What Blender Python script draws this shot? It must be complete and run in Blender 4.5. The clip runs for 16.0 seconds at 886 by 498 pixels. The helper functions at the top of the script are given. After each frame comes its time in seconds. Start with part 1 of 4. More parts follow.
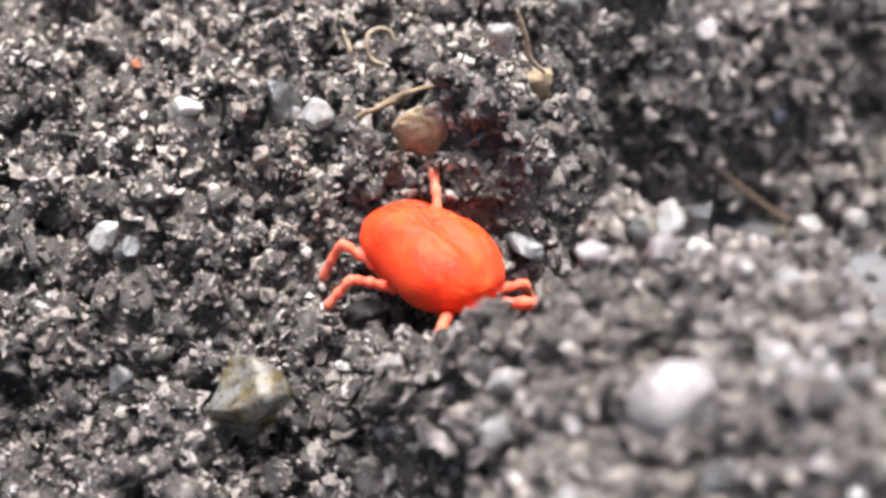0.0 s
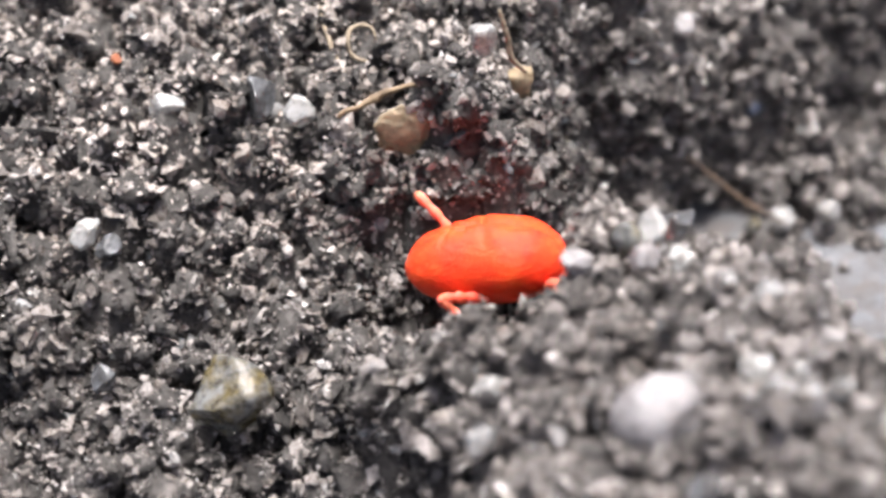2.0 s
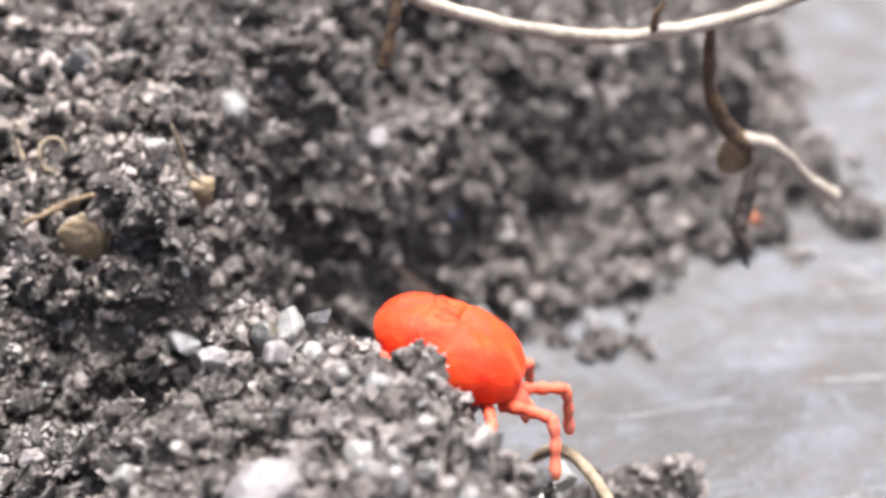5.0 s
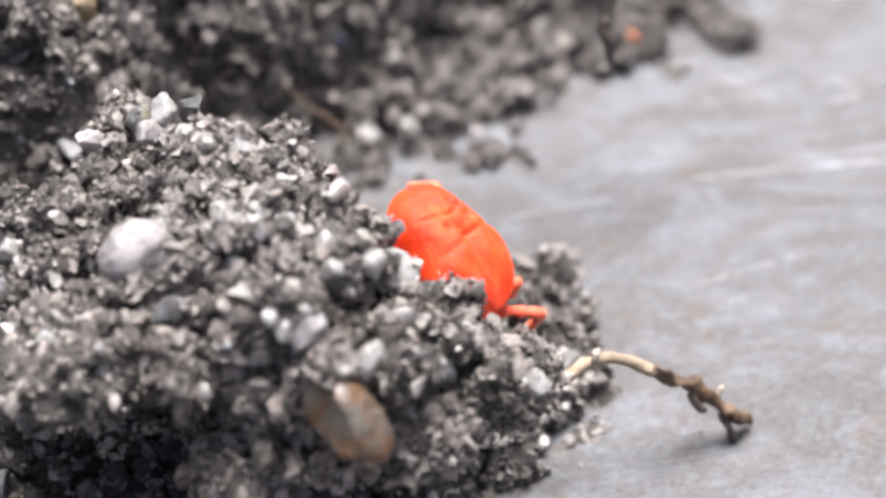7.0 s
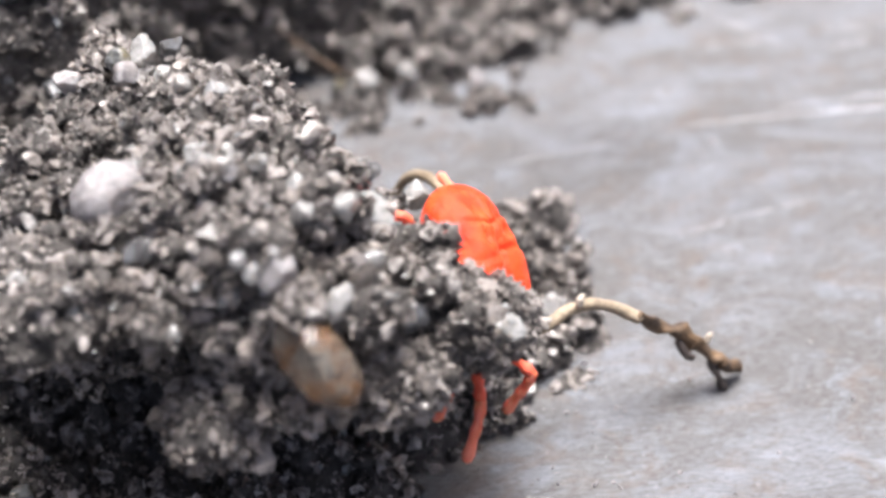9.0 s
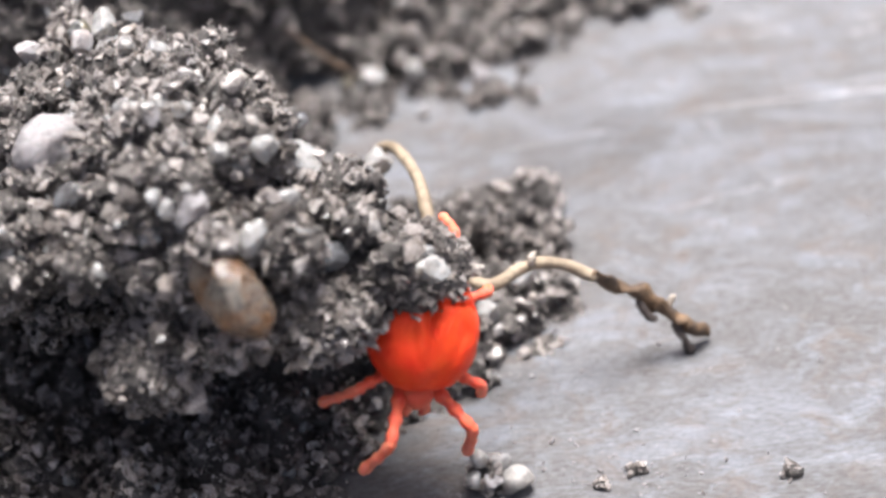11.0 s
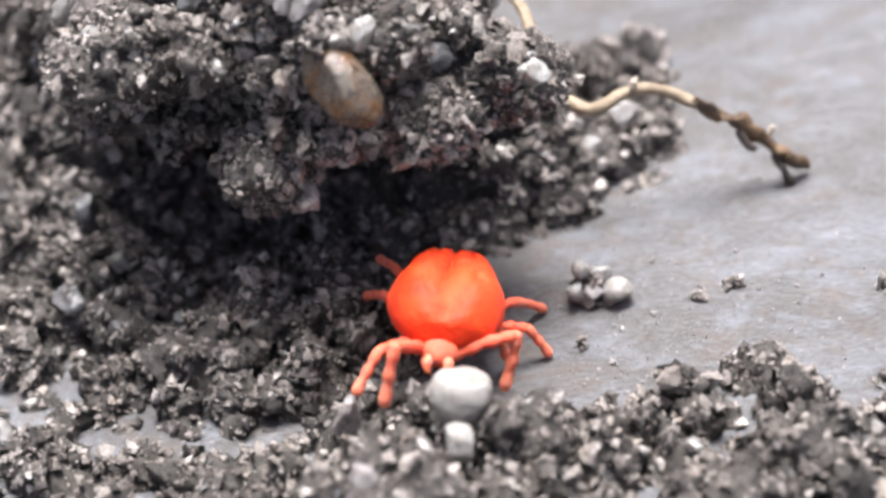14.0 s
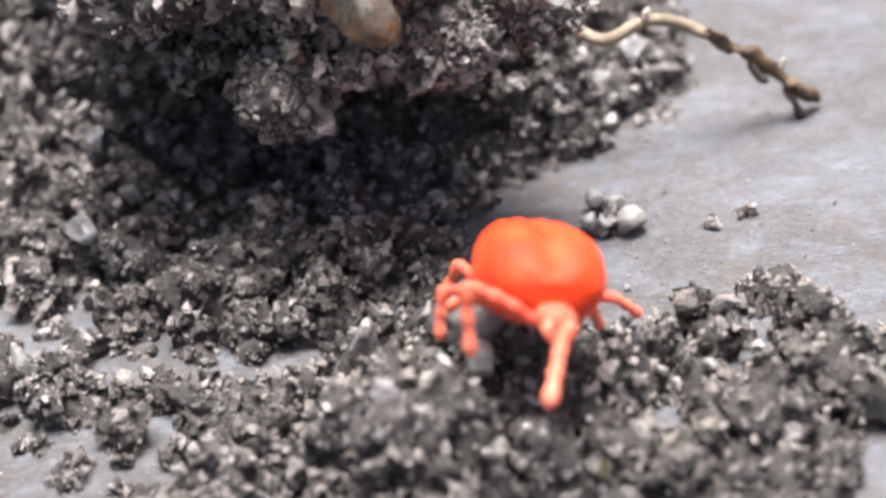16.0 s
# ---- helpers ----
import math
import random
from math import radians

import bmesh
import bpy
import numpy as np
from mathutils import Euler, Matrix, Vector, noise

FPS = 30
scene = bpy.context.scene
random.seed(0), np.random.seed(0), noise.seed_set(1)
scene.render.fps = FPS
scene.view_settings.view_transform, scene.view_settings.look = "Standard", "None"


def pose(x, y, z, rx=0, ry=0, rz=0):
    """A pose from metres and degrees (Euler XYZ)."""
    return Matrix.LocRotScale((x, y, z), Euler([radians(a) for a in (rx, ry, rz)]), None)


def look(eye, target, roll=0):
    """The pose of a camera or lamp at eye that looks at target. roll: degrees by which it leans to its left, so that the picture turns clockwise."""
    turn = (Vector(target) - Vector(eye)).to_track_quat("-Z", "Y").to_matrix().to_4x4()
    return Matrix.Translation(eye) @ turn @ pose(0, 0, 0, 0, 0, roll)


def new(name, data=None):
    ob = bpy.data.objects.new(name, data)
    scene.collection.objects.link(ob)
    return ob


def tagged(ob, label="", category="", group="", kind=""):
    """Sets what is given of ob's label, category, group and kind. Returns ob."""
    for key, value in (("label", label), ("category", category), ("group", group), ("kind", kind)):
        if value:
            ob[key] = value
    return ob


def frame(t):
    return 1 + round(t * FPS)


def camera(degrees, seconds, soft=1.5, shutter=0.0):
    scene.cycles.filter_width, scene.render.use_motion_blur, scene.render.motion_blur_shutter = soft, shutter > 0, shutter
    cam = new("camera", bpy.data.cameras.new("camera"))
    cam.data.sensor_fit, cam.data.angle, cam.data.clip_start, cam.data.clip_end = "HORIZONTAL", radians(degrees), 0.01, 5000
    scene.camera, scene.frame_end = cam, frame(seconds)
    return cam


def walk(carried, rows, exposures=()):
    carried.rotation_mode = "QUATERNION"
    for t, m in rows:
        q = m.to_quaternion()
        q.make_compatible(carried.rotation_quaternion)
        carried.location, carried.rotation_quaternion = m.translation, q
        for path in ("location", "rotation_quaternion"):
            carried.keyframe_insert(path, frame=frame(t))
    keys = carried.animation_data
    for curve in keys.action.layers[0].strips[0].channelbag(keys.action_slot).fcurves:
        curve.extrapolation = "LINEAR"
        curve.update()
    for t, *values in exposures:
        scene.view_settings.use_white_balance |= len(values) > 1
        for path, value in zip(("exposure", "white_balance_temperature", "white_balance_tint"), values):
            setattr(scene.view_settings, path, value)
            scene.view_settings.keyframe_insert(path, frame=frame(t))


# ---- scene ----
MM = 0.001
# seconds, eye, aim (millimetres), roll
PATH = [
    (0, (-15.183, -20.268, 24.684), (-15.887, 3.799, 6.788), -4.11),
    (0.5, (-15.503, -20.570, 24.875), (-15.999, 3.135, 6.495), -3.73),
    (1, (-16.050, -20.361, 25.287), (-16.324, 3.148, 6.653), -3.09),
    (1.5, (-15.903, -19.965, 25.523), (-16.066, 3.501, 6.832), -2.92),
    (2, (-15.578, -19.837, 25.553), (-15.575, 3.682, 6.929), -2.82),
    (2.5, (-15.407, -19.673, 25.746), (-15.352, 3.980, 7.293), -2.73),
    (3, (-14.800, -20.015, 26.214), (-14.488, 4.161, 8.454), -2.19),
    (3.5, (-14.116, -20.209, 26.283), (-13.493, 4.202, 8.854), -1.89),
    (4, (-12.693, -21.009, 26.797), (-11.414, 3.385, 9.382), -0.88),
    (4.2, (-12.551, -20.998, 26.855), (-11.011, 3.492, 9.595), -0.49),
    (6.3, (-9.491, -25.029, 26.364), (-6.385, -0.580, 9.259), -1.07),
    (6.5, (-9.684, -25.215, 25.941), (-6.580, -0.991, 8.517), -1.31),
    (7, (-9.937, -25.533, 25.609), (-6.990, -1.904, 7.361), -1.43),
    (7.5, (-10.284, -24.976, 25.463), (-7.503, -1.536, 6.947), -1.66),
    (8, (-9.902, -24.992, 25.520), (-7.245, -1.703, 6.796), -1.92),
    (8.5, (-9.622, -25.031, 25.483), (-7.161, -1.820, 6.637), -2.18),
    (9, (-8.728, -25.511, 25.303), (-6.628, -2.345, 6.357), -2.32),
    (9.2, (-8.319, -25.505, 25.265), (-6.590, -2.251, 6.390), -2.94),
    (11.3, (-4.386, -28.590, 22.907), (-5.849, -4.169, 5.545), -8.51),
    (11.5, (-4.429, -28.949, 22.634), (-6.325, -4.572, 5.251), -9.19),
    (12, (-4.232, -29.570, 21.916), (-6.481, -5.168, 4.610), -9.73),
    (12.5, (-3.701, -30.315, 21.614), (-6.288, -5.840, 4.459), -10.05),
    (13, (-3.607, -30.885, 21.259), (-6.406, -6.423, 4.118), -10.02),
    (13.5, (-4.170, -30.915, 20.966), (-7.243, -6.443, 3.887), -10.31),
    (14, (-4.368, -31.369, 20.958), (-7.537, -6.910, 3.877), -10.34),
    (14.5, (-4.781, -31.746, 20.735), (-7.912, -7.341, 3.572), -10.15),
    (15, (-5.164, -31.773, 20.464), (-8.327, -7.358, 3.319), -10.15),
    (15.5, (-5.741, -31.587, 20.209), (-9.026, -7.177, 3.081), -10.45),
    (16, (-5.074, -32.136, 20.088), (-8.004, -7.800, 2.792), -10.09),
]
cam = camera(30.0, 16.0, soft=2.95)
cam.data.dof.use_dof = True
cam.data.dof.focus_distance = 32.4 * MM
cam.data.dof.aperture_fstop = 80
walk(cam, [(t, look(Vector(eye) * MM, Vector(aim) * MM, roll)) for t, eye, aim, roll in PATH],
     [(0, 1.55, 6300, 11.5), (16, 1.55, 6300, 11.5)])

# ---- light: bright overcast sky with a soft high sun behind the subject ----
world = bpy.data.worlds.new("sky")
scene.world = world
world.use_nodes = True
wn = world.node_tree.nodes
SUN_HIGH, SUN_TURN = 80, 24
sky = wn.new("ShaderNodeTexSky")
sky.sky_type, sky.sun_disc = "NISHITA", False
sky.sun_elevation, sky.sun_rotation = radians(SUN_HIGH), radians(SUN_TURN)
world.node_tree.links.new(sky.outputs[0], wn["Background"].inputs[0])
sky.air_density, sky.dust_density, sky.ozone_density = 0.6, 8.0, 0.5
wn["Background"].inputs[1].default_value = 0.075
sun = new("sun", bpy.data.lights.new("sun", "SUN"))
sun.data.energy, sun.data.angle, sun.data.color = 3.5, radians(30), (1.0, 0.98, 0.955)
SUN_WAY = Vector((math.sin(radians(SUN_TURN)) * math.cos(radians(SUN_HIGH)), math.cos(radians(SUN_TURN)) * math.cos(radians(SUN_HIGH)), math.sin(radians(SUN_HIGH))))
sun.matrix_world = look(SUN_WAY * 0.5, (0, 0, 0))


# ---- materials ----
class Nodes:
    """A node material with a Principled surface, worked in millimetres."""

    def __init__(self, name, rough=0.6, own=False):
        self.mat = bpy.data.materials.new(name)
        self.mat.use_nodes = True
        self.tree = self.mat.node_tree
        self.surface = self.tree.nodes["Principled BSDF"]
        self.surface.inputs["Roughness"].default_value = rough
        if own:
            place = self.node("ShaderNodeTexCoord").outputs["Object"]
        else:
            place = self.node("ShaderNodeNewGeometry").outputs["Position"]
        scale = self.node("ShaderNodeVectorMath", operation="SCALE")
        scale.inputs["Scale"].default_value = 1000.0
        self.link(place, scale.inputs[0])
        self.place = scale.outputs[0]

    def node(self, kind, **settings):
        made = self.tree.nodes.new(kind)
        if "operation" in settings:
            made.operation = settings["operation"]
        return made

    def link(self, a, b):
        self.tree.links.new(a, b)

    def stretched(self, x, y, z, turn=0.0):
        m = self.node("ShaderNodeMapping")
        m.inputs["Scale"].default_value = (x, y, z)
        m.inputs["Rotation"].default_value = (0, 0, radians(turn))
        self.link(self.place, m.inputs[0])
        return m.outputs[0]

    def noise(self, scale, detail=4.0, rough=0.55, place=None, warp=0.0):
        n = self.node("ShaderNodeTexNoise")
        n.inputs["Scale"].default_value, n.inputs["Detail"].default_value = scale, detail
        n.inputs["Roughness"].default_value, n.inputs["Distortion"].default_value = rough, warp
        self.link(place or self.place, n.inputs["Vector"])
        return n.outputs["Fac"]

    def ramp(self, value, *stops):
        r = self.node("ShaderNodeValToRGB")
        e = r.color_ramp.elements
        for n, (at, colour) in enumerate(stops):
            if n > 1:
                e.new(at)
            e[n].position = at
            e[n].color = (*(colour if isinstance(colour, tuple) else (colour,) * 3), 1)
        self.link(value, r.inputs[0])
        return r.outputs[0]

    def mix(self, kind, fac, a, b):
        m = self.node("ShaderNodeMix")
        m.data_type, m.blend_type = "RGBA", kind
        for value, socket in ((fac, m.inputs[0]), (a, m.inputs[6]), (b, m.inputs[7])):
            if isinstance(value, float):
                socket.default_value = value
            elif isinstance(value, tuple):
                socket.default_value = (*value, 1)
            else:
                self.link(value, socket)
        return m.outputs[2]

    def bump(self, value, depth, strength=1.0):
        b = self.node("ShaderNodeBump")
        b.inputs["Strength"].default_value, b.inputs["Distance"].default_value = strength, depth * MM
        self.link(value, b.inputs["Height"])
        self.link(b.outputs[0], self.surface.inputs["Normal"])

    def colour(self, value):
        if isinstance(value, tuple):
            self.surface.inputs["Base Color"].default_value = (*value, 1)
        else:
            self.link(value, self.surface.inputs["Base Color"])
        return self

    def set(self, **values):
        for name, value in values.items():
            self.surface.inputs[name.replace("_", " ")].default_value = value
        return self


def lit_upper_heap(m, c):
    """Painted light: a ragged patch of brighter grain colour on the heap's upper end."""
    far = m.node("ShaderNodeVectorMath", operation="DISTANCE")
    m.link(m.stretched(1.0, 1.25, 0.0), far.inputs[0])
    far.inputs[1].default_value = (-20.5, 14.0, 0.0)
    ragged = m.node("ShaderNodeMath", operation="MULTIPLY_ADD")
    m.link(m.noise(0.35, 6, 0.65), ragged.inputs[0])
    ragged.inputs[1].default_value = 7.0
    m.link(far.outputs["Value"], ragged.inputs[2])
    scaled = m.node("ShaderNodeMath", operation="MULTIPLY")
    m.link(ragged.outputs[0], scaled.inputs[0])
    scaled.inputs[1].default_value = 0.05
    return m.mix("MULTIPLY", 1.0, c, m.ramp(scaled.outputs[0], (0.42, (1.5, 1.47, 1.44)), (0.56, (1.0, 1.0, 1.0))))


def soil_grain_material():
    """Damp sand grains: grey glassy, brown and black ones, with a thin dirty film."""
    m = Nodes("soil grain", 0.2)
    island = m.node("ShaderNodeNewGeometry").outputs["Random Per Island"]
    base = m.ramp(island, (0.0, (0.11, 0.098, 0.089)), (0.2, (0.265, 0.241, 0.226)), (0.5, (0.425, 0.392, 0.372)), (0.8, (0.51, 0.473, 0.455)),
                  (0.9, (0.53, 0.482, 0.44)), (0.97, (0.58, 0.555, 0.54)), (1.0, (0.66, 0.65, 0.64)))
    film = m.noise(5.0, 6, 0.7)
    c = m.mix("MULTIPLY", 0.75, base, m.ramp(film, (0.36, (0.5, 0.455, 0.42)), (0.56, (1.0, 1.0, 1.0)), (0.68, (1.2, 1.2, 1.22))))
    crust = m.noise(20.0, 6, 0.75)
    c = m.mix("MULTIPLY", 0.7, c, m.ramp(crust, (0.36, (0.5, 0.47, 0.45)), (0.54, (1.0, 1.0, 1.0)), (0.68, (1.12, 1.11, 1.1))))
    dry = m.noise(0.45, 5, 0.6)
    c = m.mix("MULTIPLY", 0.65, c, m.ramp(dry, (0.34, (0.6, 0.55, 0.5)), (0.52, (1.0, 0.98, 0.96)), (0.66, (1.3, 1.28, 1.27))))
    # the upper heap's extra light is painted into the colour here
    m.colour(lit_upper_heap(m, c))
    m.link(m.ramp(film, (0.35, 0.2), (0.65, 0.5)), m.surface.inputs["Roughness"])
    m.bump(m.noise(20.0, 7, 0.75), 0.11, 0.9)
    m.set(Coat_Weight=0.3, Coat_Roughness=0.1)
    return m.mat


def soil_base_material():
    m = Nodes("damp soil", 0.6)
    c = m.ramp(m.noise(3.2, 6, 0.7), (0.28, (0.025, 0.0215, 0.019)), (0.52, (0.1, 0.09, 0.082)), (0.75, (0.25, 0.228, 0.212)))
    m.colour(c)
    m.bump(m.noise(9.0, 7, 0.75), 0.16, 1.0)
    return m.mat


def slab_material():
    """Weathered grey slab: bluish worn patches, tan stains, fine lengthwise grit."""
    m = Nodes("weathered grey slab", 0.5)
    along = m.stretched(0.6, 1.5, 1.0, 12)
    fine = m.noise(5.0, 9, 0.8, along)
    patch = m.noise(0.22, 7, 0.62, m.stretched(0.8, 1.3, 1.0, 15), 0.9)
    streak = m.noise(1.3, 9, 0.75, m.stretched(0.4, 1.7, 1.0, 12), 0.5)
    mottle = m.noise(0.9, 8, 0.7, m.stretched(0.75, 1.25, 1.0, 12), 0.7)
    c = m.ramp(fine, (0.3, (0.05146, 0.04648, 0.04399)), (0.5, (0.08632, 0.083, 0.08217)), (0.7, (0.1328, 0.1345, 0.1386)))
    c = m.mix("MIX", m.ramp(patch, (0.46, 0.0), (0.62, 0.55)), c, (0.1535, 0.1635, 0.1826))
    c = m.mix("MIX", m.ramp(mottle, (0.5, 0.0), (0.62, 0.6)), c, (0.1535, 0.166, 0.1892))
    worn = m.mix("MULTIPLY", 1.0, m.ramp(streak, (0.53, 0.0), (0.66, 0.85)), m.ramp(patch, (0.4, 0.2), (0.6, 1.0)))
    c = m.mix("MIX", worn, c, (0.2075, 0.2224, 0.2457))
    stain = m.noise(0.75, 8, 0.75, m.stretched(0.8, 1.3, 1.0, 12), 1.1)
    c = m.mix("MIX", m.ramp(stain, (0.51, 0.0), (0.64, 0.7)), c, (0.1037, 0.083, 0.06972))
    tan = m.noise(3.0, 8, 0.85, m.stretched(0.7, 1.3, 1.0, 12))
    c = m.mix("MIX", m.ramp(tan, (0.57, 0.0), (0.68, 0.65)), c, (0.1535, 0.1212, 0.09794))
    c = m.mix("MIX", m.ramp(m.noise(3.6, 7, 0.85, along), (0.58, 0.0), (0.68, 0.75)), c, (0.04482, 0.03486, 0.02905))
    c = m.mix("MIX", m.ramp(m.noise(4.6, 7, 0.85, m.stretched(0.5, 1.4, 1.0, 8)), (0.62, 0.0), (0.72, 0.75)), c, (0.2739, 0.2863, 0.3029))
    grit = m.noise(8.0, 6, 0.8, m.stretched(0.6, 1.4, 1.0, 10))
    c = m.mix("MULTIPLY", 0.8, c, m.ramp(grit, (0.36, (0.52, 0.48, 0.44)), (0.5, (1.0, 1.0, 1.0)), (0.64, (1.35, 1.37, 1.4))))
    m.colour(c)
    m.link(m.ramp(patch, (0.35, 0.6), (0.7, 0.38)), m.surface.inputs["Roughness"])
    m.bump(fine, 0.06, 0.8)
    return m.mat


def quartz_material(name, colour, stain, rough=0.22, clear=0.25, soiled=0.46, grime=0.5, milk=0.25):
    m = Nodes(name, rough)
    c = m.mix("MIX", m.ramp(m.noise(1.9, 5, 0.65), (soiled, 0.0), (soiled + 0.2, 0.9)), colour, stain)
    c = m.mix("MULTIPLY", grime, c, m.ramp(m.noise(6.0, 6, 0.75), (0.36, 0.25), (0.52, 1.0)))
    m.colour(c)
    m.bump(m.noise(5.0, 6, 0.7), 0.1, 0.35 if clear > 0.3 else 0.7)
    m.set(Transmission_Weight=clear, Subsurface_Weight=milk, Subsurface_Scale=0.4 * MM)
    m.surface.inputs["Subsurface Radius"].default_value = (1, 0.9, 0.8)
    return m.mat


def fibre_material(name, light, dark, where=0.5):
    m = Nodes(name, 0.6)
    c = m.ramp(m.noise(1.6, 6, 0.7), (where - 0.15, dark), (where + 0.12, light))
    c = m.mix("MULTIPLY", 0.6, c, m.ramp(m.noise(8.0, 5, 0.7), (0.3, 0.4), (0.65, 1.0)))
    m.colour(c)
    m.bump(m.noise(9.0, 5, 0.7), 0.06, 0.8)
    return m.mat


def mite_material(name, deep, bright):
    m = Nodes(name, 0.55, own=True)
    c = m.ramp(m.noise(1.6, 5, 0.6), (0.32, deep), (0.66, bright))
    m.colour(c)
    m.bump(m.noise(14.0, 4, 0.7), 0.04, 0.6)
    m.set(Subsurface_Weight=0.45, Subsurface_Scale=0.2 * MM, Sheen_Weight=0.1, Sheen_Roughness=0.4)
    m.surface.inputs["Subsurface Radius"].default_value = (1.0, 0.25, 0.08)
    m.surface.inputs["Sheen Tint"].default_value = (1.0, 0.45, 0.3, 1)
    m.set(Specular_IOR_Level=0.3)
    return m.mat


GRAIN = soil_grain_material()
SOIL = soil_base_material()
SLAB = slab_material()
WHITE = quartz_material("milky quartz", (0.5, 0.49, 0.475), (0.33, 0.31, 0.285), 0.1, 0.4, 0.5, 0.6, 0.6)
EGG = quartz_material("matt white quartz", (0.37, 0.355, 0.335), (0.26, 0.235, 0.205), 0.35, 0.15, 0.5, 0.35)
CLEAR = quartz_material("clear quartz", (0.48, 0.47, 0.46), (0.32, 0.3, 0.275), 0.05, 0.5, 0.5, 0.5, 0.5)
PINK = quartz_material("pinkish quartz", (0.35, 0.33, 0.33), (0.21, 0.185, 0.18), 0.25, 0.15, 0.5, 0.6, 0.7)
GREY = quartz_material("grey quartz", (0.24, 0.245, 0.255), (0.13, 0.12, 0.113), 0.1, 0.55)
AMBER = quartz_material("amber quartz", (0.27, 0.245, 0.21), (0.25, 0.1, 0.015), 0.06, 0.6, 0.43, 0.9)
YELLOW = quartz_material("ochre stained quartz", (0.23, 0.23, 0.223), (0.144, 0.108, 0.0324), 0.12, 0.35, 0.42, 0.95)
TAN = quartz_material("tan flake", (0.302, 0.23, 0.144), (0.194, 0.144, 0.0792), 0.6, 0.0)
RUST = quartz_material("rust grain", (0.36, 0.115, 0.0432), (0.216, 0.072, 0.036), 0.5, 0.0)
BLUE = quartz_material("slate blue grain", (0.0864, 0.108, 0.158), (0.0432, 0.0504, 0.072), 0.35, 0.0)
ROOT = fibre_material("dry root", (0.21, 0.125, 0.062), (0.045, 0.028, 0.018), 0.54)
TAN_ROOT = fibre_material("tan rootlet", (0.375, 0.3, 0.21), (0.195, 0.143, 0.09), 0.47)
PALE_ROOT = fibre_material("bleached root", (0.51, 0.45, 0.375), (0.255, 0.203, 0.15), 0.42)
BARK = fibre_material("dark rotten stem", (0.09, 0.0675, 0.0562), (0.0263, 0.021, 0.0188))
STRAW = fibre_material("straw", (0.375, 0.27, 0.165), (0.18, 0.12, 0.0675))
SCRATCH = fibre_material("scratched mark", (0.645, 0.652, 0.675), (0.375, 0.383, 0.398))
BODY = mite_material("scarlet velvet", (0.76, 0.03, 0.005), (0.86, 0.072, 0.01))
LEG = mite_material("coral leg", (0.62, 0.06, 0.03), (0.76, 0.15, 0.085))
TIP = mite_material("pale coral foot", (0.7, 0.13, 0.07), (0.78, 0.24, 0.155))


# ---- shape helpers, all in millimetres ----
def hashed(a, b, c, seed):
    h = (a * 374761393 + b * 668265263 + c * 2147483647 + seed * 974634777) & 0xFFFFFFFF
    h = ((h ^ (h >> 13)) * 1274126177) & 0xFFFFFFFF
    return ((h ^ (h >> 16)) & 0xFFFFFF) / float(0xFFFFFF)


def lattice(p, seed=0):
    """Smooth value noise from -1 to 1 at points p (N x 3)."""
    p = np.asarray(p, float)
    i = np.floor(p).astype(np.int64)
    u = p - i
    u = u * u * u * (u * (u * 6 - 15) + 10)
    out = np.zeros(len(p))
    for dx in (0, 1):
        for dy in (0, 1):
            for dz in (0, 1):
                w = (u[:, 0] if dx else 1 - u[:, 0]) * (u[:, 1] if dy else 1 - u[:, 1]) * (u[:, 2] if dz else 1 - u[:, 2])
                out += w * hashed(i[:, 0] + dx, i[:, 1] + dy, i[:, 2] + dz, seed)
    return out * 2 - 1


def layered(p, size, octaves=3, seed=0, fade=0.5):
    out, amp, total = 0, 1.0, 0.0
    for n in range(octaves):
        out = out + amp * lattice(np.asarray(p) / (size / 2**n), seed + 17 * n)
        total += amp
        amp *= fade
    return out / total


def crumbed(p, size, seed=0):
    """Rounded crumbs of about that size: 1 at a crumb's middle, 0 in the gaps between."""
    p = np.asarray(p) / size
    i = np.floor(p).astype(np.int64)
    near = np.full(len(p), 9.0)
    second = np.full(len(p), 9.0)
    for dx in (-1, 0, 1):
        for dy in (-1, 0, 1):
            for dz in (-1, 0, 1):
                c = i + (dx, dy, dz)
                spot = np.stack([c[:, k] + hashed(c[:, 0], c[:, 1], c[:, 2], seed + 7 * k) for k in range(3)], 1)
                far = ((p - spot) ** 2).sum(1)
                second = np.minimum(second, np.maximum(near, far))
                near = np.minimum(near, far)
    edge = np.sqrt(second) - np.sqrt(near)
    return np.sqrt(np.clip(1 - (1 - np.clip(edge / 0.75, 0, 1)) ** 2, 0, 1))


def ball(level):
    bm = bmesh.new()
    bmesh.ops.create_icosphere(bm, subdivisions=level, radius=1.0)
    v = np.array([x.co[:] for x in bm.verts])
    fc = np.array([[x.index for x in face.verts] for face in bm.faces])
    bm.free()
    return v / np.linalg.norm(v, axis=1)[:, None], fc


BALL = {level: ball(level) for level in (1, 2, 3, 4, 5, 6)}


def mesh_of(name, verts, faces, material, smooth=False):
    """A mesh from millimetre points and equal-sided faces."""
    verts, faces = np.asarray(verts, np.float32) * MM, np.asarray(faces, np.int32)
    me = bpy.data.meshes.new(name)
    sides = faces.shape[1]
    me.vertices.add(len(verts))
    me.vertices.foreach_set("co", verts.ravel())
    me.loops.add(faces.size)
    me.loops.foreach_set("vertex_index", faces.ravel())
    me.polygons.add(len(faces))
    me.polygons.foreach_set("loop_start", np.arange(0, faces.size, sides, dtype=np.int32))
    me.polygons.foreach_set("use_smooth", np.full(len(faces), smooth))
    me.update(calc_edges=True)
    me.validate()
    me.materials.append(material)
    return me


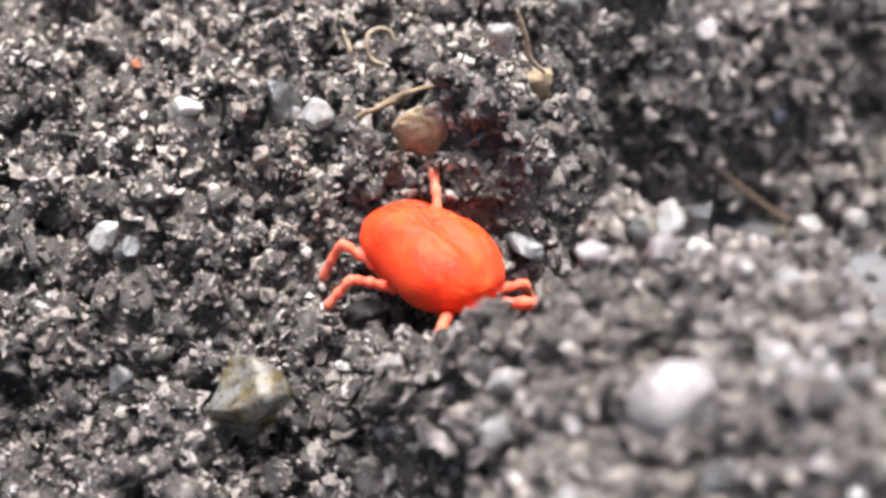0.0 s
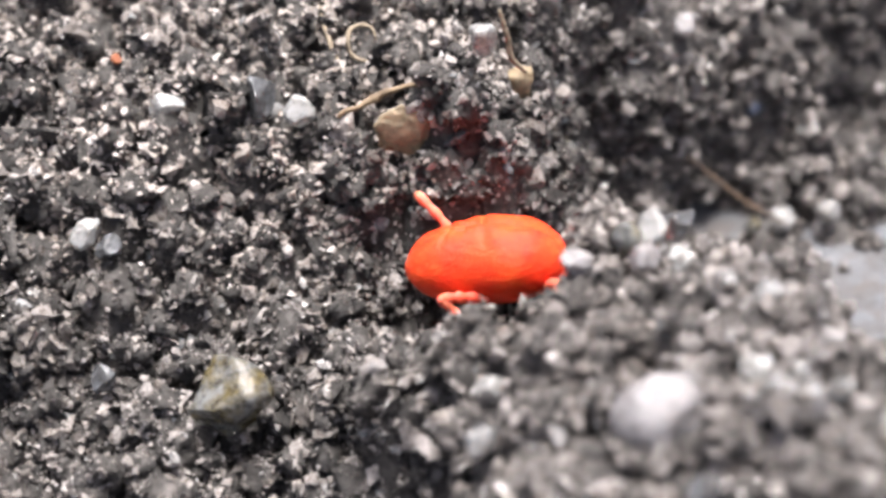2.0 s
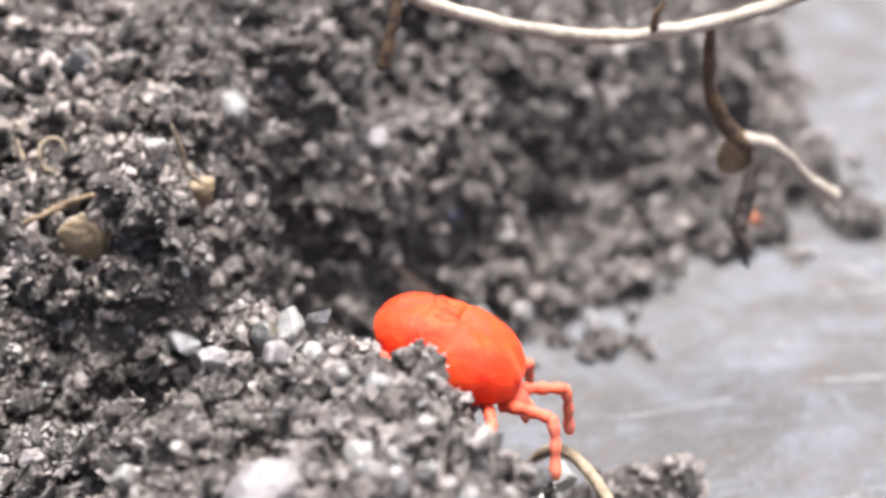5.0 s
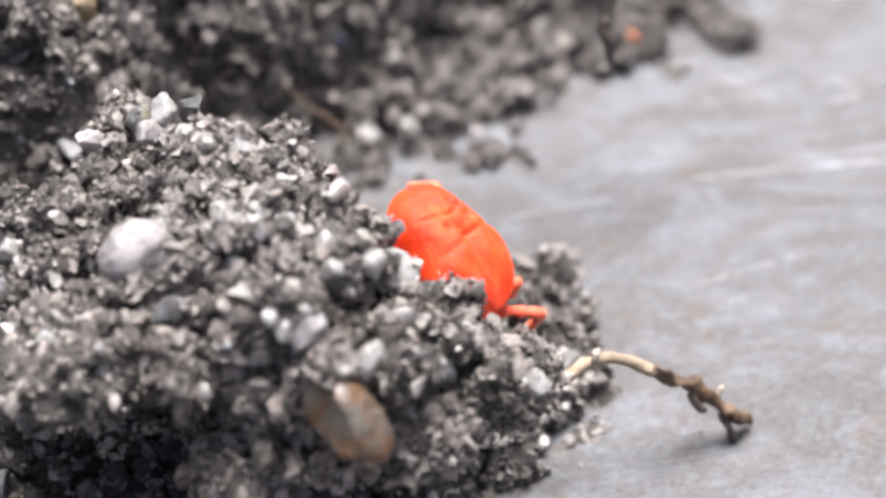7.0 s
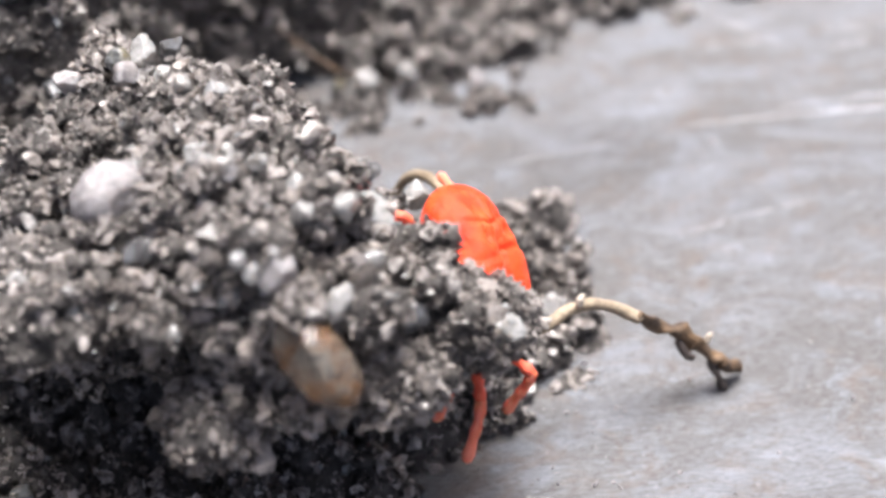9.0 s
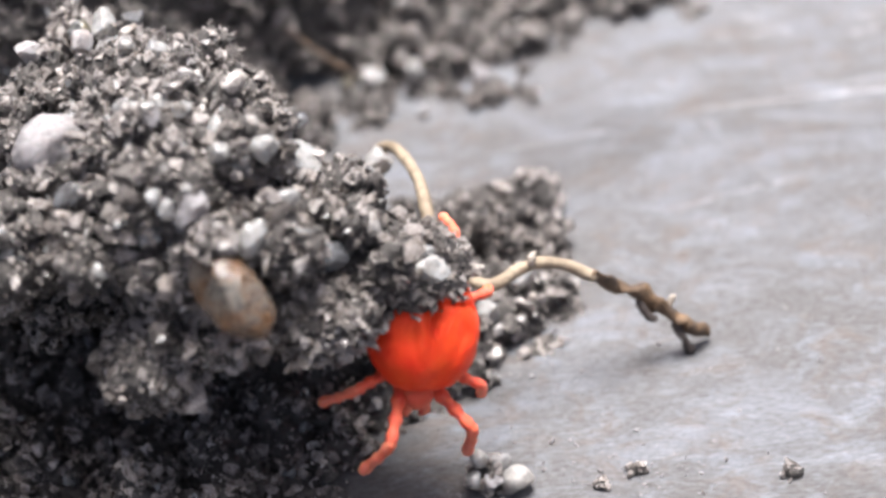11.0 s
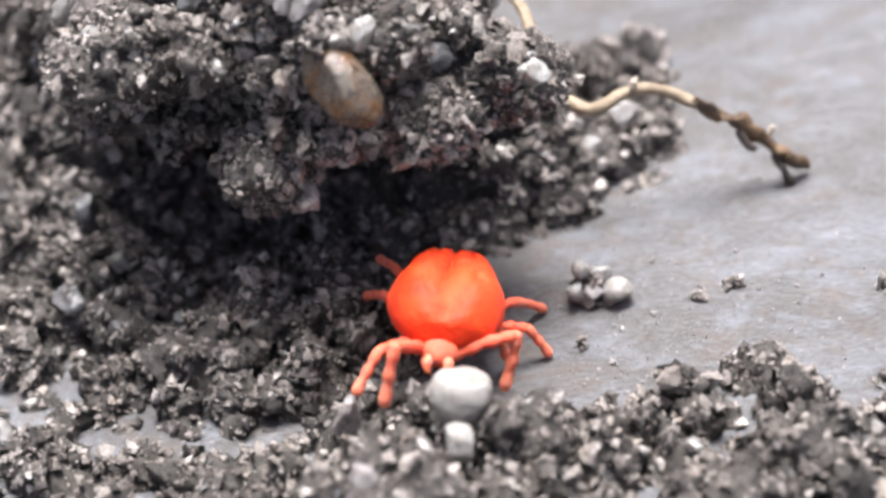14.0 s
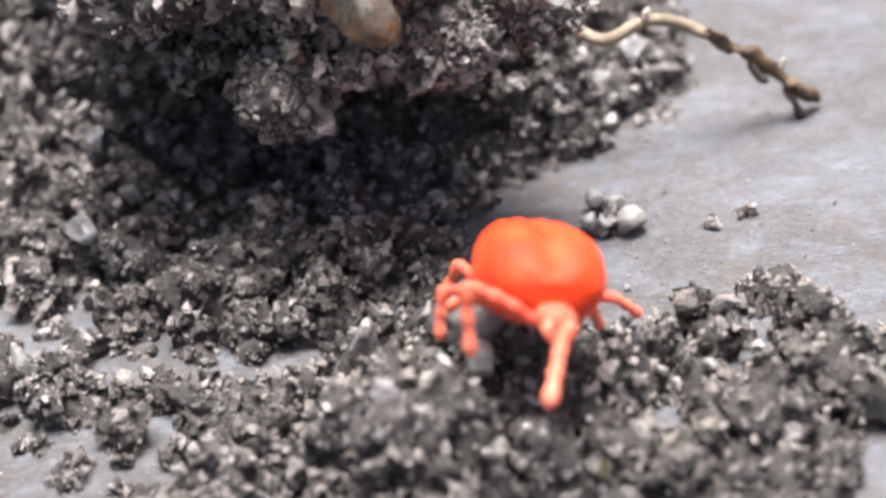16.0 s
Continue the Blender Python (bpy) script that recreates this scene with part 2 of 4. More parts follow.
def part(name, shape, material, parent, label="", smooth=True):
    """One mesh object under a thing or a part."""
    ob = new(name, mesh_of(name, *shape, material, smooth))
    ob.parent = parent
    return tagged(ob, label)


def joined(*shapes):
    verts, faces, n = [], [], 0
    for v, fc in shapes:
        verts.append(v)
        faces.append(np.asarray(fc) + n)
        n += len(v)
    return np.concatenate(verts), np.concatenate(faces)


def turned(v, rx, ry, rz):
    return np.asarray(v) @ np.array(Euler((rx, ry, rz)).to_matrix()).T


def chip(level, size, seed, cuts=7, rough=0.06):
    """A stone: a ball cut by random planes, roughened, of semi-axes size."""
    rng = np.random.default_rng(seed)
    v, fc = BALL[level]
    v = v.copy()
    for _ in range(cuts):
        n = rng.normal(size=3)
        n /= np.linalg.norm(n)
        d = rng.uniform(0.5, 0.85)
        over = np.maximum(v @ n - d, 0)
        v -= over[:, None] * n
    v += BALL[level][0] * (rough * layered(v + seed * 3.1, 0.7, 3, seed) + 0.03 * lattice(v * 6 + seed, seed + 5))[:, None]
    return turned(v * np.array(size), *rng.uniform(0, 6.28, 3)) if cuts > 5 else v * np.array(size), fc


def curve_points(points, steps=8):
    p = [np.array(q, float) for q in points]
    p = [2 * p[0] - p[1], *p, 2 * p[-1] - p[-2]]
    out = []
    for a, b, c, d in zip(p, p[1:], p[2:], p[3:]):
        for s in np.arange(steps) / steps:
            out.append(0.5 * (2 * b + (c - a) * s + (2 * a - 5 * b + 4 * c - d) * s**2 + (3 * b - a - 3 * c + d) * s**3))
    out.append(p[-2])
    return np.array(out)


def tube(points, radii, sides=9, steps=8, rough=0.0, seed=0):
    """A rounded tube along a smooth line; radii are spread along it."""
    line = curve_points(points, steps)
    s = np.linspace(0, 1, len(line))
    r = np.interp(s, np.linspace(0, 1, len(radii)), radii)
    ahead = np.gradient(line, axis=0)
    ahead /= np.linalg.norm(ahead, axis=1)[:, None]
    side = np.cross(ahead[0], (0.31, 0.2, 0.93))
    rings = []
    for q, a, rad in zip(line, ahead, r):
        side = side - a * (side @ a)
        side /= np.linalg.norm(side)
        up = np.cross(a, side)
        ang = np.linspace(0, 2 * np.pi, sides, endpoint=False)
        rings.append(q + rad * (np.cos(ang)[:, None] * side + np.sin(ang)[:, None] * up))
    rings = [np.repeat(line[:1] - ahead[:1] * r[0] * 0.5, sides, 0) + (rings[0] - line[0]) * 0.35, *rings,
             np.repeat(line[-1:] + ahead[-1:] * r[-1] * 0.5, sides, 0) + (rings[-1] - line[-1]) * 0.35]
    v = np.concatenate(rings)
    if rough:
        v = v + rough * np.stack([layered(v, 0.35, 2, seed + k) for k in range(3)], 1)
    fc = []
    for k in range(len(rings) - 1):
        for j in range(sides):
            a, b = k * sides + j, k * sides + (j + 1) % sides
            fc.append((a, b, b + sides, a + sides))
    ends = []
    for base in (0, (len(rings) - 1) * sides):
        mid = [base + j for j in range(sides)]
        for j in range(1, sides - 2, 2):
            quad = (mid[0], mid[j], mid[j + 1], mid[min(j + 2, sides - 1)])
            ends.append(quad if base else quad[::-1])
    return v, np.array(fc + ends)


# ---- stones that can be told apart: place, half sizes, surface ----
STONES = []


def stone(name, label, place, size, material, seed, on="soil", cuts=14, rough=0.1, category="stone", aim=None):
    out = {"clump": (0.02, -0.2, 0.15), "soil": (0, -0.1, 0.1)}.get(on, (0, 0, 0))
    STONES.append(dict(name=name, label=label, place=np.array(place, float) + out, size=size, material=material, seed=seed, on=on, cuts=cuts, rough=rough, category=category, aim=aim))


stone("quartz_pebble", "pale pinkish quartz pebble half sunk in the soil clump", (-12.35, -1.55, 7.58), (0.68, 0.62, 0.6), PINK, 3, "clump", cuts=3, rough=0.14)
stone("quartz_pebble", "amber and grey quartz crystal stuck in the clump's edge", (-9.1, -4.9, 6.3), (0.5, 0.46, 0.86), AMBER, 29, "clump", cuts=2, rough=0.1, aim=(0.62, -0.5, -0.6))
stone("quartz_grain", "bright white quartz grain above the amber crystal", (-8.65, -4.3, 7.0), (0.34, 0.3, 0.28), WHITE, 11, "clump")
stone("quartz_grain", "milky quartz grain on the clump's crown", (-11.94, 2.9, 7.82), (0.36, 0.3, 0.4), WHITE, 12, "clump")
stone("quartz_grain", "grey glassy quartz grain on the clump's crown", (-11.47, 3.2, 7.61), (0.34, 0.3, 0.32), GREY, 13, "clump")
stone("quartz_grain", "yellowish quartz grain among the crown's grains", (-12.43, 2.7, 7.68), (0.32, 0.26, 0.26), YELLOW, 14, "clump")
stone("quartz_grain", "milky quartz grain on the clump's crown", (-11.57, 2.3, 7.55), (0.26, 0.24, 0.22), WHITE, 15, "clump")
stone("quartz_grain", "pinkish white grain at the crown's foot", (-13.34, 2.0, 7.8), (0.34, 0.24, 0.3), PINK, 16, "clump")
stone("quartz_grain", "flat white quartz grain on the clump's back", (-9.7, 2.6, 5.3), (0.52, 0.3, 0.2), WHITE, 17, "clump")
stone("quartz_grain", "pale quartz grain beside the pebble", (-10.85, -1.05, 8.0), (0.28, 0.22, 0.3), WHITE, 18, "clump")
stone("quartz_grain", "cream quartz grain beside the pebble", (-10.35, -2.3, 8.5), (0.24, 0.2, 0.26), PINK, 19, "clump")
stone("quartz_grain", "glassy quartz grain on the clump's shoulder", (-8.85, -2.9, 7.7), (0.3, 0.28, 0.3), WHITE, 20, "clump")
stone("quartz_grain", "milky quartz grain beside the hollow behind the brow", (-8.2, -0.5, 6.0), (0.4, 0.3, 0.3), WHITE, 72, "clump")
stone("quartz_pebble", "large milky quartz pebble in a hollow of the clump", (-8.0, -1.9, 6.9), (0.55, 0.45, 0.42), WHITE, 21, "clump")
stone("quartz_grain", "brownish round grain on the clump's brow", (-9.6, -4.05, 7.6), (0.33, 0.28, 0.26), PINK, 22, "clump")
stone("quartz_grain", "clear quartz grain on the clump's brow", (-7.45, -3.7, 6.05), (0.42, 0.34, 0.3), GREY, 23, "clump")
stone("quartz_grain", "white quartz grain at the clump's tip", (-5.75, -3.4, 5.25), (0.32, 0.26, 0.4), WHITE, 24, "clump")
stone("quartz_grain", "white quartz grain on the clump's flank", (-13.56, -3.26, 6.35), (0.3, 0.26, 0.28), WHITE, 25, "clump")
stone("quartz_grain", "grey quartz grain on the clump's flank", (-11.9, -3.0, 7.4), (0.3, 0.3, 0.25), GREY, 26, "clump")
stone("quartz_grain", "milky white quartz grain stuck in the soil clump", (-11.53, 1.87, 7.79), (0.24, 0.20, 0.22), WHITE, 401, "clump")
stone("quartz_grain", "cream coloured quartz grain stuck in the soil clump", (-12.26, 1.82, 8.00), (0.28, 0.24, 0.25), PINK, 402, "clump")
stone("quartz_grain", "clear glassy quartz grain stuck in the soil clump", (-10.47, 0.26, 8.44), (0.24, 0.20, 0.22), CLEAR, 403, "clump")
stone("quartz_grain", "milky white quartz grain stuck in the soil clump", (-9.15, -2.40, 8.15), (0.30, 0.26, 0.27), WHITE, 404, "clump")
stone("quartz_grain", "milky white quartz grain stuck in the soil clump", (-9.08, -3.08, 8.06), (0.26, 0.22, 0.23), WHITE, 405, "clump")
stone("quartz_grain", "milky white quartz grain stuck in the soil clump", (-9.79, -1.85, 8.32), (0.20, 0.17, 0.18), WHITE, 406, "clump")
stone("quartz_grain", "milky white quartz grain stuck in the soil clump", (-14.96, 0.16, 6.77), (0.30, 0.26, 0.27), WHITE, 407, "clump")
stone("quartz_grain", "clear glassy quartz grain stuck in the soil clump", (-15.13, -0.89, 6.64), (0.36, 0.31, 0.32), CLEAR, 408, "clump")
stone("quartz_grain", "clear glassy quartz grain stuck in the soil clump", (-10.20, -3.85, 7.81), (0.20, 0.17, 0.18), CLEAR, 409, "clump")
stone("ochre_pebble", "grey and ochre stained pebble lying on the soil slope", (-19.75, 3.2, 3.9), (0.85, 0.75, 0.8), YELLOW, 31)
stone("quartz_grain", "knobbly white grain on the soil ridge", (-15.35, 0.75, 5.45), (0.33, 0.3, 0.33), WHITE, 32, rough=0.3)
stone("quartz_grain", "greyish white grain on the soil ridge", (-15.1, 2.05, 5.9), (0.36, 0.3, 0.36), GREY, 33)
stone("soil_flake", "tan leaf flake lodged under the soil lip", (-16.25, 7.7, 6.8), (0.5, 0.13, 0.46), TAN, 34, cuts=5, rough=0.36, category="plant scrap")
stone("soil_flake", "grey angular stone chip beside the tan flake", (-15.2, 7.6, 6.6), (0.42, 0.2, 0.46), GREY, 35)
stone("quartz_grain", "white angular grain on the slope", (-21.0, 8.3, 7.2), (0.34, 0.26, 0.4), WHITE, 36)
stone("quartz_grain", "bright white grain on the slope's crest", (-14.65, 7.95, 8.7), (0.42, 0.3, 0.3), WHITE, 37, rough=0.16)
stone("quartz_grain", "bluish grey grain on the lower slope", (-22.25, 3.9, 3.95), (0.34, 0.28, 0.3), GREY, 38)
stone("quartz_grain", "pale grain on the lower slope", (-22.6, 6.3, 5.7), (0.4, 0.3, 0.3), WHITE, 39)
stone("quartz_grain", "bluish grey grain in the slope", (-22.2, 6.0, 5.5), (0.34, 0.3, 0.24), GREY, 40)
stone("quartz_grain", "glassy grey crystal on the slope", (-19.1, 8.75, 7.1), (0.5, 0.22, 0.5), GREY, 41)
stone("quartz_grain", "glassy pale crystal beside the grey one", (-18.4, 8.3, 7.0), (0.3, 0.22, 0.36), WHITE, 42)
stone("rust_grain", "small rust red grain on the slope", (-22.1, 9.6, 7.6), (0.13, 0.11, 0.1), RUST, 43)
stone("quartz_grain", "pinkish grain on the dark back bank", (-9.75, 13.8, 5.2), (0.36, 0.3, 0.3), PINK, 44)
stone("quartz_grain", "white speck of quartz on the back bank", (-10.95, 12.6, 5.1), (0.22, 0.2, 0.2), WHITE, 45)
stone("quartz_pebble", "milky quartz pebble on the heap's crest", (-13.1, 11.3, 7.7), (0.5, 0.4, 0.46), WHITE, 46)
stone("quartz_grain", "white grain on the valley floor", (-6.3, 14.6, 1.45), (0.22, 0.2, 0.2), WHITE, 47)
stone("quartz_pebble", "grey round pebble high on the heap", (-16.65, 12.4, 8.45), (0.5, 0.4, 0.42), GREY, 48)
stone("brown_grain", "brown weathered grain at the heap's edge", (-13.85, 9.2, 6.9), (0.42, 0.3, 0.4), TAN, 49)
stone("orange_grain", "small orange grain in the hollow", (-12.75, 10.0, 4.5), (0.24, 0.2, 0.26), YELLOW, 50)
stone("slate_grain", "slate blue grain on the valley floor", (-7.65, 14.35, 2.4), (0.3, 0.14, 0.24), BLUE, 51)
stone("slate_grain", "grey blue grain in the pit wall", (-14.3, 6.6, 4.6), (0.5, 0.3, 0.5), GREY, 52)
stone("quartz_grain", "white quartz grain at the heap's edge", (-7.3, 12.3, 0.45), (0.42, 0.34, 0.36), WHITE, 53)
stone("quartz_grain", "white quartz grain at the heap's edge", (-6.15, 12.3, 0.6), (0.38, 0.3, 0.36), WHITE, 54)
stone("quartz_grain", "yellowish grain at the heap's edge", (-7.95, 12.1, 0.5), (0.28, 0.24, 0.28), YELLOW, 55)
stone("rust_grain", "orange red grain at the soil's rim", (1.05, 16.1, 0.6), (0.22, 0.18, 0.22), RUST, 56)
stone("quartz_pebble", "white rounded pebble on the low front soil", (-7.4, -8.95, 2.15), (0.5, 0.46, 0.44), EGG, 57, cuts=1, rough=0.1)
stone("quartz_grain", "small pale grain below the white pebble", (-7.45, -9.85, 1.9), (0.4, 0.3, 0.32), EGG, 58)
stone("quartz_grain", "half buried cream pebble in the front soil", (-9.75, -7.75, 0.7), (0.5, 0.3, 0.26), PINK, 59)
stone("quartz_grain", "grey glassy grain on the low bank", (-16.0, -3.45, 1.1), (0.36, 0.26, 0.4), GREY, 60)
stone("ochre_grain", "ochre grain on the low bank", (-15.05, -2.7, 1.5), (0.24, 0.2, 0.24), YELLOW, 61)
stone("quartz_grain", "white flat grain on the low bank", (-16.7, -7.1, 0.75), (0.3, 0.2, 0.18), WHITE, 62)
stone("quartz_grain", "pale grain in the low bank", (-16.0, -1.05, 1.9), (0.38, 0.3, 0.34), GREY, 63)
stone("quartz_grain", "yellow grain in the front soil", (-5.6, -11.9, 0.9), (0.26, 0.22, 0.2), YELLOW, 64)
stone("quartz_grain", "pale grain in the front soil", (-9.0, -11.0, 2.2), (0.3, 0.24, 0.24), PINK, 65)
stone("quartz_grain", "white glassy bead of quartz on the slab", (-4.5, -3.95, 0.26), (0.28, 0.27, 0.26), EGG, 66, "slab", cuts=2)
stone("quartz_grain", "clear glassy grain on the clump's skirt", (-4.0, 1.75, 1.0), (0.44, 0.34, 0.4), CLEAR, 67)
stone("quartz_grain", "white long grain on the clump's skirt", (-5.4, 1.1, 1.25), (0.26, 0.22, 0.5), WHITE, 68)
stone("quartz_grain", "clear grain low on the clump's skirt", (-4.8, 0.95, 0.7), (0.4, 0.32, 0.34), CLEAR, 69)
for n, spot in enumerate(((-5.35, -3.95, 0.42), (-4.98, -4.0, 0.36), (-5.2, -3.75, 0.78), (-4.8, -3.7, 0.6))):
    stone("quartz_grain", "glassy grain stuck in a small crumb on the slab", spot, (0.2, 0.17, 0.18), (WHITE, PINK, WHITE, CLEAR)[n], 420 + n, "crumb", cuts=6)
stone("quartz_grain", "tan grain at the heap's rim", (-4.3, 11.8, 0.5), (0.42, 0.3, 0.34), PINK, 70)
stone("quartz_grain", "white grain under the root", (-6.7, 2.35, 4.05), (0.36, 0.3, 0.36), WHITE, 71, "clump")
stone("quartz_grain", "milky white quartz grain stuck in the soil clump", (-10.36, -2.45, 8.68), (0.24, 0.2, 0.26), WHITE, 431, "crumbs")
stone("quartz_grain", "milky white quartz grain stuck in the soil clump", (-10.72, -2.3, 8.77), (0.2, 0.17, 0.22), CLEAR, 432, "crumbs")
stone("quartz_grain", "bright white quartz grain stuck in the soil clump", (-13.2, -3.6, 6.75), (0.24, 0.2, 0.18), WHITE, 433, "crumbs")
stone("quartz_grain", "clear glassy quartz grain stuck in the soil clump", (-13.4, -3.75, 6.6), (0.22, 0.2, 0.18), CLEAR, 434, "crumbs")
stone("quartz_grain", "bright white quartz grain stuck in the soil clump", (-10.47, -4.1, 7.15), (0.26, 0.2, 0.2), WHITE, 435, "crumbs")
stone("quartz_grain", "clear glassy quartz grain stuck in the soil clump", (-8.03, -3.75, 7.35), (0.28, 0.24, 0.24), CLEAR, 436, "crumbs")
stone("quartz_grain", "clear glassy quartz grain stuck in the soil clump", (-14.08, -2.9, 6.95), (0.28, 0.22, 0.22), CLEAR, 437, "crumbs")
stone("quartz_grain", "milky white quartz grain stuck in the soil clump", (-15.08, 1.1, 6.53), (0.36, 0.3, 0.34), WHITE, 438, "crumbs")
stone("quartz_pebble", "large milky quartz pebble on the clump's brow", (-8.38, -2.85, 7.95), (0.4, 0.32, 0.3), WHITE, 439, "crumbs")


# ---- the soil: rolling heap, pit and low front bank ----
def eased(v, lo, hi):
    s = np.clip((v - lo) / (hi - lo), 0, 1)
    return s * s * (3 - 2 * s)


def mound(x, y, cx, cy, rx, ry, height, turn=0.0, sharp=2.0):
    c, s = math.cos(radians(turn)), math.sin(radians(turn))
    u, w = ((x - cx) * c + (y - cy) * s) / rx, (-(x - cx) * s + (y - cy) * c) / ry
    return height * np.exp(-((u * u + w * w) ** (sharp / 2)))


def soft_max(*heights):
    k = 2.2
    return np.log(sum(np.exp(np.clip(k * h, -40, 60)) for h in heights)) / k


def slope_height(x, y):
    """Height of the soil without crumbs; below zero where the slab is bare."""
    wob = 0.7 * lattice(np.stack([x / 2.5, y / 2.5, 0 * x], 1), 5)
    climb = np.interp(y + 0.3 * wob, [-9.5, -7.2, -3.5, -1, 3, 6.5, 8.5, 12.5, 18, 40], [-1.6, 0.3, 1.0, 1.6, 3.85, 6.0, 7.3, 8.6, 9.3, 10.5])
    edge = np.interp(y, [-9, -8, -6.7, -5, -2.5, 2.0, 4.5, 6.5, 9.5, 11.5, 14, 20, 40], [-13.2, -11.6, -10.1, -9.2, -10.2, -9.8, -10.5, -12.7, -12.5, -11.8, -9, -5, 0])
    width = np.interp(y, [-6, 0, 6, 12, 16], [1.0, 1.8, 2.0, 2.6, 5.0])
    left = -1.2 + (climb + 1.2) * eased(edge + wob - x, -width * 0.45, width * 0.75)
    d = -0.53 * (x + 5.6) + 0.847 * (y - 11.3) + 0.9 * wob
    back = np.interp(d, [-1.5, -0.1, 0.35, 1.3, 3.0, 3.6, 3.95, 4.6, 6.5, 11, 30], [-1.2, -0.25, 0.5, 1.0, 1.4, 1.9, 4.2, 5.4, 6.4, 7.8, 9.5])
    back = np.minimum(back, 0.6 + 1.1 * np.maximum(3.6 + 0.12 * (y - 17) - x + wob, -1.5))
    core = -1.2 + mound(x, y, -10.2, 1.5, 3.9, 2.8, 6.0, 0, 3.2)
    foot = -3.0 + mound(x, y, -9.4, -1.7, 3.0, 2.2, 4.0, 0, 3.4)
    pedestal = -1.0 + mound(x, y, -6.9, 0.5, 1.9, 1.8, 4.5, 0, 4.0)
    skirt = -1.0 + mound(x, y, -5.3, 3.5, 2.8, 3.2, 2.55, 0, 3.6)
    arm = -1.0 + mound(x, y, -15.5, 2.15, 2.7, 1.5, 7.1, 0, 4.0)
    low = -1.0 + mound(x, y, -7.2, -10.4, 6.8, 3.3, 2.75, 4, 3.2)
    nose = -1.0 + mound(x, y, -2.4, -8.2, 2.3, 1.9, 1.5, 0, 3.0)
    bank = -1.0 + mound(x, y, -11.7, -4.8, 3.3, 2.35, 2.05, -10, 3.2)
    den = -1.0 + mound(x, y, -9.3, -4.0, 2.0, 1.9, 1.75, 0, 3.2)
    apron = -1.0 + mound(x, y, -9.6, -7.7, 2.6, 1.7, 1.8, 0, 3.2)
    film = -6.0 + mound(x, y, -14.5, -8.9, 5.5, 2.0, 6.34, 0, 6.0)
    h = soft_max(film, foot, left, back, core, skirt, arm, low, nose, bank, apron, den, pedestal) - 0.2
    h = h - mound(x, y, -14.9, 5.2, 2.0, 1.25, 4.1, -8, 2.6)
    h = h - mound(x, y, -9.8, 8.0, 2.6, 2.0, 0.8) - mound(x, y, -12.9, -1.0, 3.4, 1.6, 0.7, 0, 3.0)
    h = h - mound(x, y, -9.3, 13.3, 2.6, 1.5, 2.2, 20) - mound(x, y, -6.3, 15.6, 1.6, 1.2, 1.5)
    h = h - mound(x, y, -4.3, -10.1, 1.1, 1.0, 1.0) - mound(x, y, -10.6, -10.2, 0.6, 0.5, 0.7)
    return h


def soil_height(x, y):
    """Height with the stones' seats and the crumbs."""
    x, y = np.asarray(x, float), np.asarray(y, float)
    h = slope_height(x, y)
    pull, total = 0.0, 1e-9
    for s in STONES:
        if s["on"] == "soil":
            px, py, pz = s["place"]
            near = np.exp(-(((x - px) ** 2 + (y - py) ** 2) / 0.95))
            pull, total = pull + near * (pz - 0.35 * max(s["size"]) - s["seat"]), total + near
    h = h + pull / np.maximum(total, 1.0)
    p = np.stack([x, y, h], 1)
    crumbs = 0.7 * layered(p, 2.4, 2, 41) + 1.95 * crumbed(p, 1.4, 42) + 0.45 * crumbed(p, 0.55, 43) - 2.02 + 0.1 * lattice(p / 0.25, 44)
    return h + crumbs * np.clip((h + 0.35) * 0.75, 0.24, 1.0)


for s in STONES:
    s["seat"] = float(slope_height(s["place"][None, 0], s["place"][None, 1])[0])

STEP = 0.13
gx, gy = np.meshgrid(np.arange(-36, 9, STEP), np.arange(-14.5, 34, STEP))
gz = soil_height(gx.ravel(), gy.ravel()).reshape(gx.shape)
gsoft = slope_height(gx.ravel(), gy.ravel()).reshape(gx.shape)


def soil_cells():
    """True for each cell of the grid that belongs to the heap or the front soil, not to a loose islet."""
    rows, cols = gx.shape
    hi = np.maximum.reduce([gz[:-1, :-1], gz[:-1, 1:], gz[1:, 1:], gz[1:, :-1]])
    soft = np.maximum.reduce([gsoft[:-1, :-1], gsoft[:-1, 1:], gsoft[1:, 1:], gsoft[1:, :-1]])
    cell = (hi > -0.12) & (soft > -0.3)
    grown = np.zeros_like(cell)
    for px, py in ((-20, 8), (-7, -10.5)):
        grown[int((py + 14.5) / STEP), int((px + 36) / STEP)] = True
    for _ in range(2000):
        more = grown.copy()
        more[1:] |= grown[:-1]
        more[:-1] |= grown[1:]
        more[:, 1:] |= grown[:, :-1]
        more[:, :-1] |= grown[:, 1:]
        more &= cell
        if (more == grown).all():
            break
        grown = more
    return grown


CELLS = soil_cells()


def soil_sheet():
    rows, cols = gx.shape
    at = np.arange(rows * cols).reshape(rows, cols)
    quads = np.stack([at[:-1, :-1], at[:-1, 1:], at[1:, 1:], at[1:, :-1]], -1)[CELLS]
    used = np.unique(quads)
    back = np.full(rows * cols, -1)
    back[used] = np.arange(len(used))
    v = np.stack([gx.ravel(), gy.ravel(), np.maximum(gz.ravel(), -0.25)], 1)[used]
    return v, back[quads]


# ---- the overhanging clump ----
CORE = np.array([-10.0, -0.4, 5.2])


